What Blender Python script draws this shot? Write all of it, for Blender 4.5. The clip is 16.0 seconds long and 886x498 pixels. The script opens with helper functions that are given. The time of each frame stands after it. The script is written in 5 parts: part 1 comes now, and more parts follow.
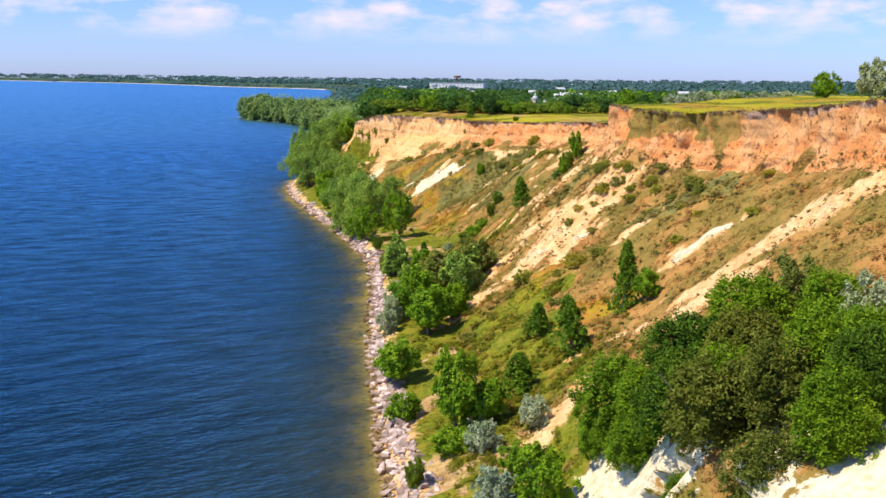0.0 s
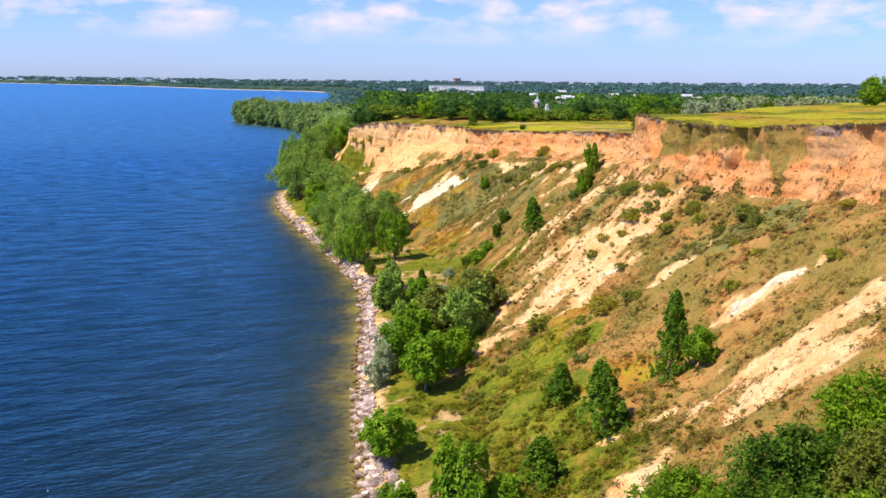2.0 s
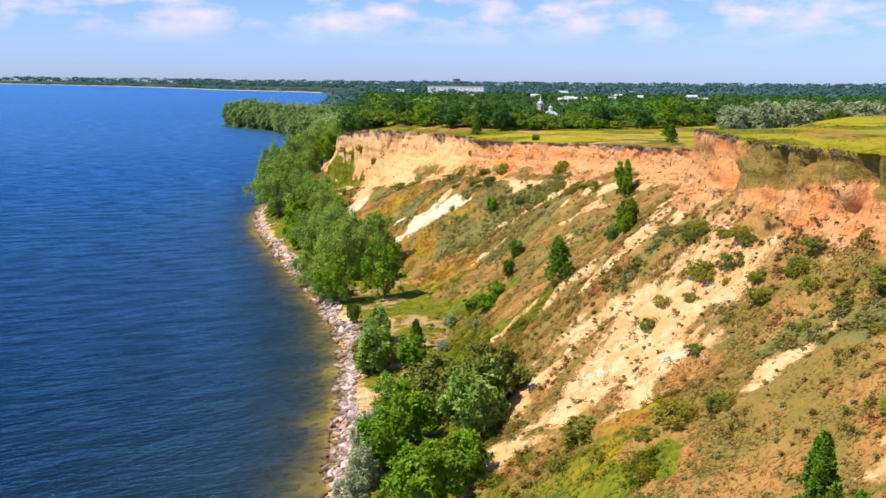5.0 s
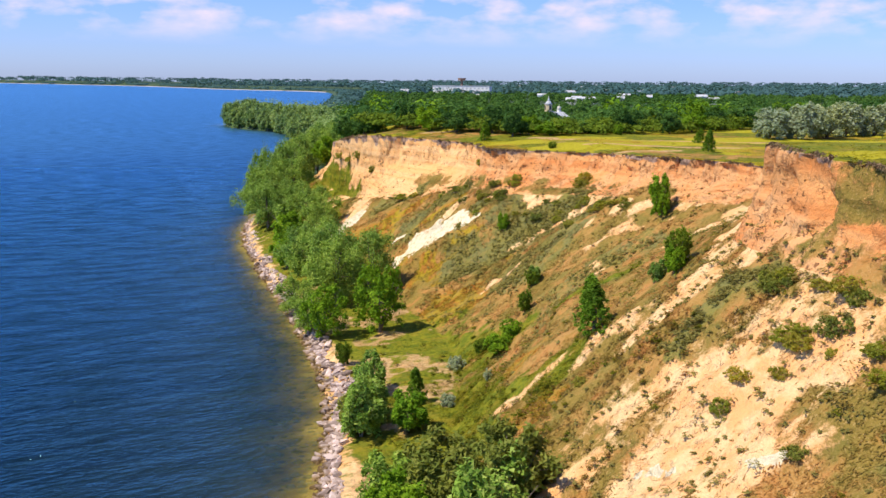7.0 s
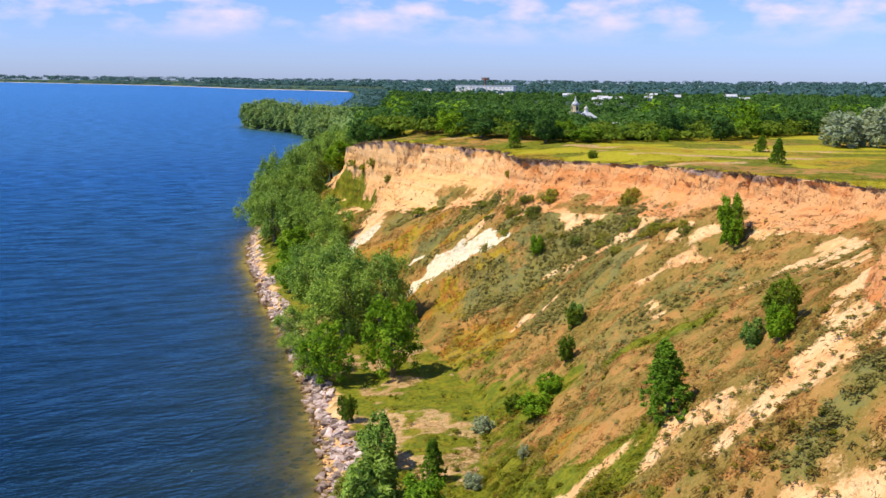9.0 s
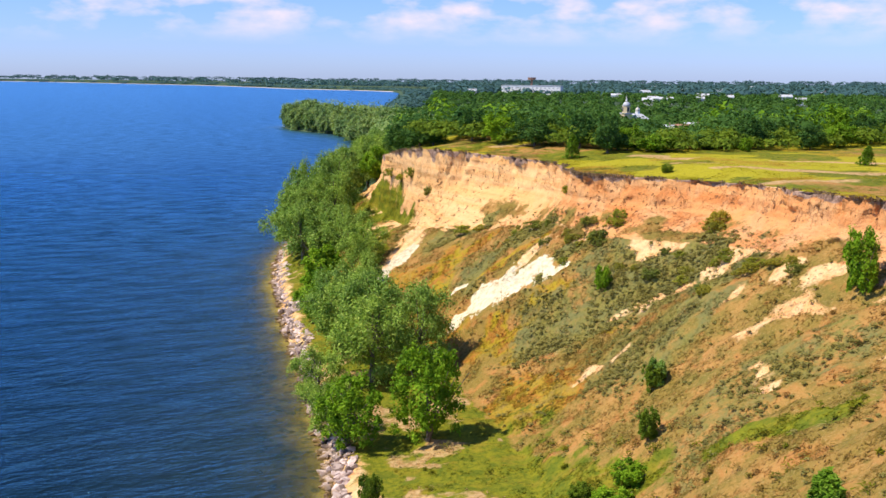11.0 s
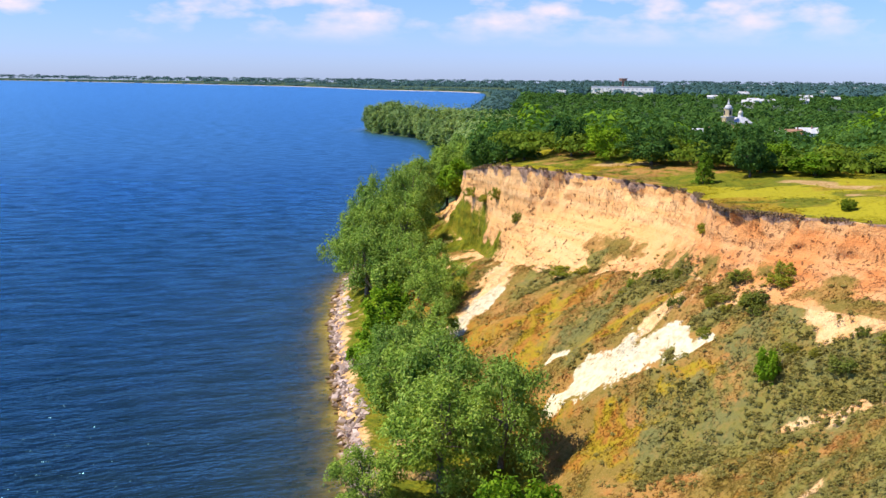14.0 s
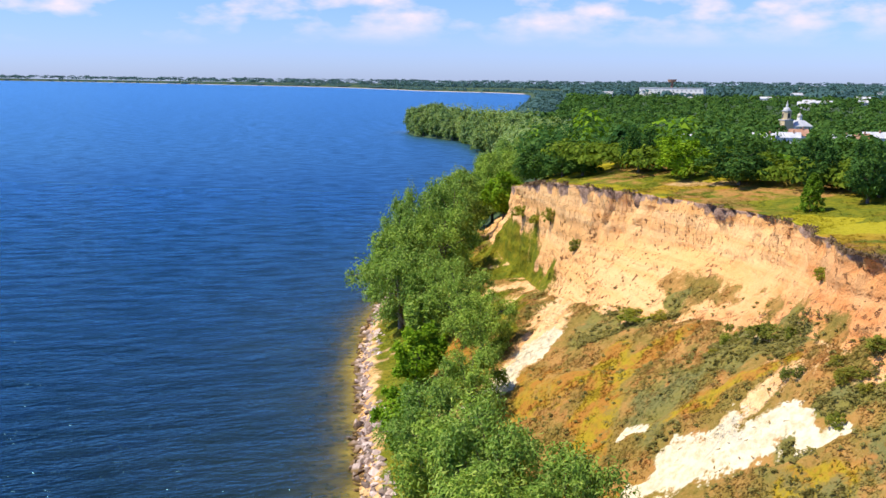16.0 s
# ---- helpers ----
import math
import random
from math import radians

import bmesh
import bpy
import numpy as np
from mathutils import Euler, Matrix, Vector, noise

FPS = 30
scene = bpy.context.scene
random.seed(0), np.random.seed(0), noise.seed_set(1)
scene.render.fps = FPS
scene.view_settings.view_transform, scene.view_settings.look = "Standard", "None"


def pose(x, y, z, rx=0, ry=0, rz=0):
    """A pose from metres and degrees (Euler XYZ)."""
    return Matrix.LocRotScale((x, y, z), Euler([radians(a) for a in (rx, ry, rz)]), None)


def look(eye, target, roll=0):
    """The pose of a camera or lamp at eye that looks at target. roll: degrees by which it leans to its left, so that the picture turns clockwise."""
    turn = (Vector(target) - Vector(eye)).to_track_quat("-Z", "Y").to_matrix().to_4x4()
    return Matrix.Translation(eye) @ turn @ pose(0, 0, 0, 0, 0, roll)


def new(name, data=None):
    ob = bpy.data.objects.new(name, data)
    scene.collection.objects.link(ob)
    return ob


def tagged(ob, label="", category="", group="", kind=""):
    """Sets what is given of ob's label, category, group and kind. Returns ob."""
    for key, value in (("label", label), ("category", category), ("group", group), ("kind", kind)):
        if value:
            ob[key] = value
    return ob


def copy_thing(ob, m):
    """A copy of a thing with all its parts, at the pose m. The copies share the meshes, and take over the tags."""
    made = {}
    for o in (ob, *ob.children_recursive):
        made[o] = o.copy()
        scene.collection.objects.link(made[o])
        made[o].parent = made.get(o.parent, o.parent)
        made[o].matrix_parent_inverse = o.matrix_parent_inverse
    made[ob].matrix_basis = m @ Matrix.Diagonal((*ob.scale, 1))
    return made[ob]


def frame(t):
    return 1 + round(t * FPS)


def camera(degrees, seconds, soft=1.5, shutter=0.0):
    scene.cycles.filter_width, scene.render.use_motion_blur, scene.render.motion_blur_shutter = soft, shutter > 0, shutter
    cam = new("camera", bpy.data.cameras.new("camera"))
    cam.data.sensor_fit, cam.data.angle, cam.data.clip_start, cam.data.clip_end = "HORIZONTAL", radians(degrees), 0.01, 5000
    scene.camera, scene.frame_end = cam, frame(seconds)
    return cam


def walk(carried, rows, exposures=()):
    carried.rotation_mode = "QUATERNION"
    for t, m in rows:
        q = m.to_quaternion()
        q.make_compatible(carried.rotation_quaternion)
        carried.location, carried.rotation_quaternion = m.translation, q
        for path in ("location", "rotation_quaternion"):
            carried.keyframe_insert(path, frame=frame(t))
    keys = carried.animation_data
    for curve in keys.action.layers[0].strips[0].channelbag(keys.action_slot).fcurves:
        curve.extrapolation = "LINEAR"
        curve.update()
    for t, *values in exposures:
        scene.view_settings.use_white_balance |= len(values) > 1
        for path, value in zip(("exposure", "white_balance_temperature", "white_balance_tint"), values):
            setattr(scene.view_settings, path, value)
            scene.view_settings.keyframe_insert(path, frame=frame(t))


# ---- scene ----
cam = camera(48.7, 16.0)
PATH = [
    (0, (-0.047, -2.054, 36.425), (80.030, -0.528, -0.094)),
    (0.5, (-0.049, 3.314, 36.567), (80.075, -0.523, -0.124)),
    (1, (-0.076, 8.700, 36.697), (80.111, -0.518, -0.129)),
    (1.5, (-0.113, 14.103, 36.815), (80.138, -0.513, -0.126)),
    (2, (-0.150, 19.519, 36.921), (80.158, -0.508, -0.124)),
    (2.5, (-0.179, 24.945, 37.017), (80.172, -0.504, -0.126)),
    (3, (-0.196, 30.379, 37.102), (80.180, -0.499, -0.134)),
    (3.5, (-0.199, 35.818, 37.178), (80.183, -0.494, -0.148)),
    (4, (-0.188, 41.261, 37.245), (80.182, -0.489, -0.164)),
    (4.5, (-0.166, 46.705, 37.303), (80.178, -0.484, -0.177)),
    (5, (-0.136, 52.148, 37.353), (80.171, -0.479, -0.180)),
    (5.5, (-0.102, 57.588, 37.396), (80.162, -0.474, -0.163)),
    (6, (-0.070, 63.022, 37.433), (80.152, -0.469, -0.115)),
    (6.5, (-0.046, 68.450, 37.464), (80.140, -0.464, -0.023)),
    (7, (-0.036, 73.869, 37.490), (80.128, -0.459, 0.123)),
    (7.5, (-0.046, 79.278, 37.511), (80.117, -0.454, 0.336)),
    (8, (-0.084, 84.675, 37.529), (80.105, -0.450, 0.625)),
    (8.5, (-0.155, 90.058, 37.544), (80.094, -0.445, 0.997)),
    (9, (-0.265, 95.427, 37.557), (80.084, -0.440, 1.455)),
    (9.5, (-0.421, 100.781, 37.568), (80.076, -0.435, 1.997)),
    (10, (-0.627, 106.117, 37.579), (80.069, -0.430, 2.619)),
    (10.5, (-0.887, 111.435, 37.590), (80.063, -0.425, 3.312)),
    (11, (-1.206, 116.735, 37.602), (80.059, -0.420, 4.066)),
    (11.5, (-1.586, 122.015, 37.616), (80.057, -0.415, 4.865)),
    (12, (-2.031, 127.274, 37.633), (80.057, -0.410, 5.696)),
    (12.5, (-2.543, 132.512, 37.653), (80.059, -0.405, 6.546)),
    (13, (-3.122, 137.728, 37.678), (80.062, -0.401, 7.400)),
    (13.5, (-3.770, 142.922, 37.708), (80.067, -0.396, 8.248)),
    (14, (-4.487, 148.094, 37.745), (80.073, -0.391, 9.076)),
    (14.5, (-5.275, 153.243, 37.789), (80.081, -0.386, 9.868)),
    (15, (-6.132, 158.369, 37.841), (80.089, -0.381, 10.595)),
    (15.5, (-7.060, 163.472, 37.902), (80.098, -0.376, 11.208)),
    (16, (-8.059, 168.552, 37.974), (80.108, -0.371, 11.620)),
]
walk(cam, [(t, pose(*eye, *turn)) for t, eye, turn in PATH],
     [(0.0, 0.37), (2.0, 0.37), (4.0, 0.33), (7.0, 0.25), (8.5, 0.20), (11.0, 0.32), (13.0, 0.35), (16.0, 0.35)])

# ---------------------------------------------------------------- world, sun
SUN_EL, SUN_AZ = 57.0, 248.0          # degrees; azimuth clockwise from +y
world = bpy.data.worlds.new("world")
scene.world = world
world.use_nodes = True
wn, wl = world.node_tree.nodes, world.node_tree.links
wn.clear()
w_out, w_bg = wn.new("ShaderNodeOutputWorld"), wn.new("ShaderNodeBackground")
sky = wn.new("ShaderNodeTexSky")
sky.sky_type, sky.sun_disc = "NISHITA", False
sky.sun_elevation, sky.sun_rotation = radians(SUN_EL), radians(SUN_AZ)
sky.altitude, sky.air_density, sky.dust_density, sky.ozone_density = 100, 1.0, 0.3, 2.0
w_co = wn.new("ShaderNodeTexCoord")
w_map = wn.new("ShaderNodeMapping")
w_map.inputs["Scale"].default_value = (1.0, 1.0, 2.5)
w_map.inputs["Location"].default_value = (0.35, 0.1, 0.0)
w_noise = wn.new("ShaderNodeTexNoise")
w_noise.inputs["Scale"].default_value, w_noise.inputs["Detail"].default_value = 14.0, 6.0
w_noise.inputs["Roughness"].default_value = 0.52
w_ramp = wn.new("ShaderNodeValToRGB")
w_ramp.color_ramp.elements[0].position, w_ramp.color_ramp.elements[1].position = 0.46, 0.70
w_sep = wn.new("ShaderNodeSeparateXYZ")
w_low = wn.new("ShaderNodeMapRange")
w_low.inputs["From Min"].default_value, w_low.inputs["From Max"].default_value = 0.030, 0.062
w_high = wn.new("ShaderNodeMapRange")
w_high.inputs["From Min"].default_value, w_high.inputs["From Max"].default_value = 0.10, 0.22
w_high.inputs["To Min"].default_value, w_high.inputs["To Max"].default_value = 1.0, 0.15
w_mul2 = wn.new("ShaderNodeMath")
w_mul2.operation = "MULTIPLY"
w_mul = wn.new("ShaderNodeMath")
w_mul.operation = "MULTIPLY"
w_tint = wn.new("ShaderNodeMix")
w_tint.data_type, w_tint.blend_type = "RGBA", "MULTIPLY"
w_tint.inputs["Factor"].default_value = 1.0
w_grade = wn.new("ShaderNodeValToRGB")
w_grade.color_ramp.elements[0].position, w_grade.color_ramp.elements[1].position = 0.0, 0.35
w_grade.color_ramp.elements[0].color, w_grade.color_ramp.elements[1].color = (0.415, 0.540, 1.06, 1), (0.37, 0.55, 1.0, 1)
w_mix = wn.new("ShaderNodeMix")
w_mix.data_type = "RGBA"
w_mix.inputs["B"].default_value = (5.6, 4.75, 6.1, 1)
wl.new(w_co.outputs["Generated"], w_map.inputs["Vector"])
wl.new(w_map.outputs["Vector"], w_noise.inputs["Vector"])
wl.new(w_noise.outputs["Fac"], w_ramp.inputs["Fac"])
wl.new(w_co.outputs["Generated"], w_sep.inputs["Vector"])
wl.new(w_sep.outputs["Z"], w_low.inputs["Value"])
wl.new(w_low.outputs["Result"], w_mul.inputs[0])
wl.new(w_ramp.outputs["Color"], w_mul.inputs[1])
wl.new(w_sep.outputs["Z"], w_grade.inputs["Fac"])
wl.new(w_grade.outputs["Color"], w_tint.inputs["B"])
wl.new(sky.outputs["Color"], w_tint.inputs["A"])
wl.new(w_tint.outputs["Result"], w_mix.inputs["A"])
wl.new(w_sep.outputs["Z"], w_high.inputs["Value"])
wl.new(w_mul.outputs["Value"], w_mul2.inputs[0])
wl.new(w_high.outputs["Result"], w_mul2.inputs[1])
wl.new(w_mul2.outputs["Value"], w_mix.inputs["Factor"])
wl.new(w_mix.outputs["Result"], w_bg.inputs["Color"])
w_bg.inputs["Strength"].default_value = 0.15
wl.new(w_bg.outputs["Background"], w_out.inputs["Surface"])

sun_data = bpy.data.lights.new("sun", "SUN")
sun_data.energy, sun_data.angle, sun_data.color = 4.75, radians(0.6), (1.0, 0.92, 0.76)
sun = new("sun", sun_data)
sun_way = Vector((math.sin(radians(SUN_AZ)) * math.cos(radians(SUN_EL)), math.cos(radians(SUN_AZ)) * math.cos(radians(SUN_EL)), math.sin(radians(SUN_EL))))
sun.matrix_world = look(sun_way * 300, (0, 0, 0))


# ---------------------------------------------------------------- materials


class Mat:
    """A node material with a few short cuts."""

    def __init__(self, name):
        self.m = bpy.data.materials.new(name)
        self.m.use_nodes = True
        self.n, self.l = self.m.node_tree.nodes, self.m.node_tree.links
        self.bsdf = self.n["Principled BSDF"]
        self.geo = self.n.new("ShaderNodeNewGeometry")

    def put(self, value, socket):
        if isinstance(value, (int, float)):
            socket.default_value = value
        elif isinstance(value, tuple):
            socket.default_value = (*value, 1) if len(value) == 3 and socket.type == "RGBA" else value
        else:
            self.l.new(value, socket)

    def noise(self, scale, detail=4.0, rough=0.55, stretch=(1, 1, 1), turn=0.0, vector=None):
        mp = self.n.new("ShaderNodeMapping")
        mp.inputs["Scale"].default_value = stretch
        mp.inputs["Rotation"].default_value = (0, 0, radians(turn))
        self.l.new(vector or self.geo.outputs["Position"], mp.inputs["Vector"])
        tex = self.n.new("ShaderNodeTexNoise")
        tex.inputs["Scale"].default_value, tex.inputs["Detail"].default_value = scale, detail
        tex.inputs["Roughness"].default_value = rough
        self.l.new(mp.outputs["Vector"], tex.inputs["Vector"])
        return tex.outputs["Fac"]

    def lines(self, scale, long, turn, detail=3.0, rough=0.5):
        """Noise drawn out along a direction, degrees from +x in the ground plane."""
        mp = self.n.new("ShaderNodeMapping")
        mp.vector_type = "TEXTURE"
        mp.inputs["Scale"].default_value = (long, 1, 1)
        mp.inputs["Rotation"].default_value = (0, 0, radians(turn))
        self.l.new(self.geo.outputs["Position"], mp.inputs["Vector"])
        tex = self.n.new("ShaderNodeTexNoise")
        tex.inputs["Scale"].default_value, tex.inputs["Detail"].default_value = scale, detail
        tex.inputs["Roughness"].default_value = rough
        self.l.new(mp.outputs["Vector"], tex.inputs["Vector"])
        return tex.outputs["Fac"]

    def ragged(self, weight, noise, amount, low=0.38, high=0.62, top=1.0):
        """A weight whose border is broken up by noise."""
        return self.step(self.math("ADD", weight, self.math("MULTIPLY", self.math("SUBTRACT", noise, 0.5), amount)), low, high, 0.0, top)

    def step(self, value, low, high, a=0.0, b=1.0):
        node = self.n.new("ShaderNodeMapRange")
        node.interpolation_type = "SMOOTHSTEP"
        self.put(value, node.inputs["Value"])
        for key, v in (("From Min", low), ("From Max", high), ("To Min", a), ("To Max", b)):
            node.inputs[key].default_value = v
        return node.outputs["Result"]

    def math(self, op, a, b=0.0):
        node = self.n.new("ShaderNodeMath")
        node.operation = op
        self.put(a, node.inputs[0])
        self.put(b, node.inputs[1])
        return node.outputs["Value"]

    def mix(self, fac, a, b, blend="MIX"):
        node = self.n.new("ShaderNodeMix")
        node.data_type, node.blend_type = "RGBA", blend
        self.put(fac, node.inputs["Factor"])
        self.put(a, node.inputs["A"])
        self.put(b, node.inputs["B"])
        return node.outputs["Result"]

    def attribute(self, name):
        node = self.n.new("ShaderNodeAttribute")
        node.attribute_name = name
        sep = self.n.new("ShaderNodeSeparateColor")
        self.l.new(node.outputs["Color"], sep.inputs["Color"])
        return sep.outputs["Red"], sep.outputs["Green"], sep.outputs["Blue"], node.outputs["Alpha"]

    def bump(self, height, strength=0.5, distance=0.1):
        node = self.n.new("ShaderNodeBump")
        node.inputs["Strength"].default_value, node.inputs["Distance"].default_value = strength, distance
        self.l.new(height, node.inputs["Height"])
        self.l.new(node.outputs["Normal"], self.bsdf.inputs["Normal"])

    def done(self, color, rough=0.85, specular=0.25):
        self.put(color, self.bsdf.inputs["Base Color"])
        self.put(rough, self.bsdf.inputs["Roughness"])
        self.bsdf.inputs["Specular IOR Level"].default_value = specular
        return self.m


def plain(name, a, b, scale=3.0, rough=0.8, bump=0.2, metal=0.0):
    m = Mat(name)
    big, fine = m.noise(scale), m.noise(scale * 9, 5.0)
    m.bump(fine, bump, 0.03)
    m.bsdf.inputs["Metallic"].default_value = metal
    return m.done(m.mix(m.step(m.math("ADD", m.math("MULTIPLY", big, 0.6), m.math("MULTIPLY", fine, 0.4)), 0.35, 0.65), a, b), rough)


def leaf(name, dark, light, tip, through_light=0.34, grain=0.55):
    """Foliage: colours vary from leaf to leaf and from clump to clump; a little light comes through."""
    m = Mat(name)
    island = m.geo.outputs["Random Per Island"]
    big = m.noise(grain, 2.0)
    c = m.mix(m.step(big, 0.35, 0.65), dark, light)
    c = m.mix(m.step(island, 0.55, 1.0, 0.0, 0.75), c, tip)
    info = m.n.new("ShaderNodeObjectInfo")
    c = m.mix(1.0, c, m.mix(info.outputs["Random"], (0.90, 0.95, 1.00), (1.14, 1.08, 0.88)), "MULTIPLY")
    m.done(c, 0.75, 0.08)
    tr = m.n.new("ShaderNodeBsdfTranslucent")
    m.l.new(m.mix(1.0, c, (1.25, 1.15, 0.55), "MULTIPLY"), tr.inputs["Color"])
    sh = m.n.new("ShaderNodeMixShader")
    sh.inputs[0].default_value = through_light
    m.l.new(m.bsdf.outputs[0], sh.inputs[1])
    m.l.new(tr.outputs[0], sh.inputs[2])
    m.l.new(sh.outputs[0], m.n["Material Output"].inputs["Surface"])
    return m.m


def grass_color(m):
    """Hillside grass: brown and straw, grey-green sage, gold and rust, fresh green where the soil is moist."""
    sage, gold, green, tan = m.attribute("tone")
    fine, grain, mid = m.noise(1.6, 7.0, 0.62), m.noise(6.0, 4.0, 0.6), m.noise(0.5, 5.0, 0.6)
    patch, patch2 = m.noise(0.16, 4.0), m.noise(0.33, 5.0, 0.6)
    dots = m.noise(2.6, 3.0, 0.5)
    g = m.mix(m.step(patch, 0.42, 0.62), (0.235, 0.160, 0.034), (0.400, 0.212, 0.060))
    g = m.mix(m.step(patch2, 0.52, 0.66, 0.0, 0.75), g, (0.430, 0.190, 0.055))
    g = m.mix(m.step(mid, 0.50, 0.66, 0.0, 0.7), g, (0.170, 0.140, 0.030))
    g = m.mix(m.step(grain, 0.54, 0.66, 0.0, 0.45), g, (0.450, 0.285, 0.110))
    rust = m.mix(m.step(mid, 0.42, 0.60), (0.350, 0.245, 0.018), (0.370, 0.165, 0.030))
    rust = m.mix(m.step(fine, 0.52, 0.66, 0.0, 0.55), rust, (0.220, 0.160, 0.022))
    g = m.mix(m.ragged(gold, mid, 1.3), g, rust)
    grey = m.mix(m.step(patch2, 0.40, 0.60), (0.215, 0.182, 0.042), (0.170, 0.160, 0.052))
    grey = m.mix(m.step(fine, 0.50, 0.62, 0.0, 0.6), grey, (0.265, 0.185, 0.055))
    g = m.mix(m.ragged(sage, m.math("ADD", m.math("MULTIPLY", mid, 0.6), m.math("MULTIPLY", fine, 0.4)), 1.5), g, grey)
    fresh = m.mix(m.step(fine, 0.35, 0.65), (0.120, 0.140, 0.011), (0.215, 0.205, 0.013))
    fresh = m.mix(m.step(patch2, 0.50, 0.62, 0.0, 0.6), fresh, (0.270, 0.200, 0.020))
    fresh = m.mix(m.step(mid, 0.50, 0.64, 0.0, 0.6), fresh, (0.090, 0.122, 0.012))
    fresh = m.mix(m.ragged(m.math("SUBTRACT", gold, 1.0), m.noise(0.08, 3.0), 1.0, top=0.85), fresh, (0.400, 0.340, 0.018))
    g = m.mix(m.ragged(green, mid, 1.2), g, fresh)
    bald = m.mix(m.step(fine, 0.40, 0.62), (0.560, 0.365, 0.170), (0.420, 0.245, 0.095))
    g = m.mix(m.ragged(tan, mid, 1.2, top=0.9), g, bald)
    return m.mix(m.step(dots, 0.55, 0.64, 0.0, 0.55), g, m.mix(1.0, g, (0.50, 0.56, 0.42), "MULTIPLY"))


def grass_material():
    """Blades in the colours of the hillside under them, each a little lighter or darker."""
    m = Mat("hillside_grass")
    c = grass_color(m)
    island = m.geo.outputs["Random Per Island"]
    c = m.mix(m.step(island, 0.0, 0.5, 0.55, 0.0), c, m.mix(1.0, c, (0.90, 0.94, 0.85), "MULTIPLY"))
    c = m.mix(m.step(island, 0.6, 1.0, 0.0, 0.6), c, m.mix(1.0, c, (1.25, 1.25, 1.3), "MULTIPLY"))
    m.done(c, 0.9, 0.05)
    tr = m.n.new("ShaderNodeBsdfTranslucent")
    m.l.new(c, tr.inputs["Color"])
    sh = m.n.new("ShaderNodeMixShader")
    sh.inputs[0].default_value = 0.4
    m.l.new(m.bsdf.outputs[0], sh.inputs[1])
    m.l.new(tr.outputs[0], sh.inputs[2])
    m.l.new(sh.outputs[0], m.n["Material Output"].inputs["Surface"])
    return m.m


def ground_material():
    m = Mat("hillside")
    bare, chalk, lush, band = m.attribute("cover")
    fine = m.noise(1.6, 7.0, 0.62)
    grain = m.noise(6.0, 5.0, 0.6)
    mid = m.noise(0.5, 5.0, 0.6)
    g = grass_color(m)
    # loess cliff and sand
    strata = m.noise(0.55, 5.0, 0.6, stretch=(0.05, 0.05, 1.6))
    s = m.mix(m.step(strata, 0.38, 0.62), (0.76, 0.350, 0.125), (0.66, 0.245, 0.075))
    s = m.mix(m.step(m.noise(0.22, 4.0), 0.42, 0.62, 0.0, 0.8), s, (0.74, 0.40, 0.175))
    place = m.n.new("ShaderNodeSeparateXYZ")
    m.l.new(m.geo.outputs["Position"], place.inputs[0])
    pale = m.mix(m.step(strata, 0.38, 0.62), (0.90, 0.530, 0.235), (0.87, 0.460, 0.172))
    s = m.mix(m.step(m.math("ADD", place.outputs["Y"], m.math("MULTIPLY", mid, 40.0)), 260, 295), s, pale)
    s = m.mix(m.step(grain, 0.56, 0.74, 0.0, 0.25), s, (0.56, 0.285, 0.11))
    beige = m.mix(m.step(mid, 0.42, 0.60), (0.87, 0.560, 0.270), (0.84, 0.425, 0.165))
    beige = m.mix(m.step(grain, 0.54, 0.70, 0.0, 0.35), beige, (0.56, 0.36, 0.18))
    beige = m.mix(m.step(fine, 0.50, 0.66, 0.0, 0.5), beige, (0.66, 0.395, 0.175))
    # pits are only bumps; the shade inside them is painted dark brown
    shaded_holes = m.math("MULTIPLY", m.step(m.noise(2.2, 2.5, 0.55, stretch=(1, 1, 0.7)), 0.61, 0.65), m.step(m.noise(0.21, 3.0), 0.42, 0.56))
    s = m.mix(m.math("MULTIPLY", shaded_holes, 0.85), s, (0.24, 0.105, 0.045))
    beds = m.step(m.noise(1.0, 3.0, 0.5, stretch=(0.05, 0.05, 2.4)), 0.56, 0.63, 0.0, 0.4)
    s = m.mix(m.math("MULTIPLY", beds, m.step(mid, 0.40, 0.58)), s, (0.60, 0.28, 0.105))
    # cracks, with the shade in them painted as dark red-brown
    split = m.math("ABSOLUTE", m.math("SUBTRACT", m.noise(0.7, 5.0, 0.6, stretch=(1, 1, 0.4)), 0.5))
    shaded_splits = m.math("MULTIPLY", m.step(split, 0.014, 0.004), m.step(m.noise(0.17, 3.0), 0.50, 0.60))
    s = m.mix(m.math("MULTIPLY", shaded_splits, 0.4), s, (0.36, 0.125, 0.055))
    s = m.mix(m.step(lush, 0.05, 0.15), s, beige)
    soil = m.mix(m.step(fine, 0.35, 0.65), (0.21, 0.125, 0.085), (0.46, 0.300, 0.215))
    s = m.mix(m.step(m.math("ADD", band, m.math("MULTIPLY", m.math("SUBTRACT", fine, 0.5), 0.9)), 0.42, 0.62), s, soil)
    w = m.mix(m.step(fine, 0.34, 0.60), (0.56, 0.45, 0.27), (0.75, 0.64, 0.43))
    w = m.mix(m.step(m.noise(0.8, 4.0, 0.6, stretch=(1, 1, 0.25)), 0.54, 0.70, 0.0, 0.6), w, (0.50, 0.44, 0.34))
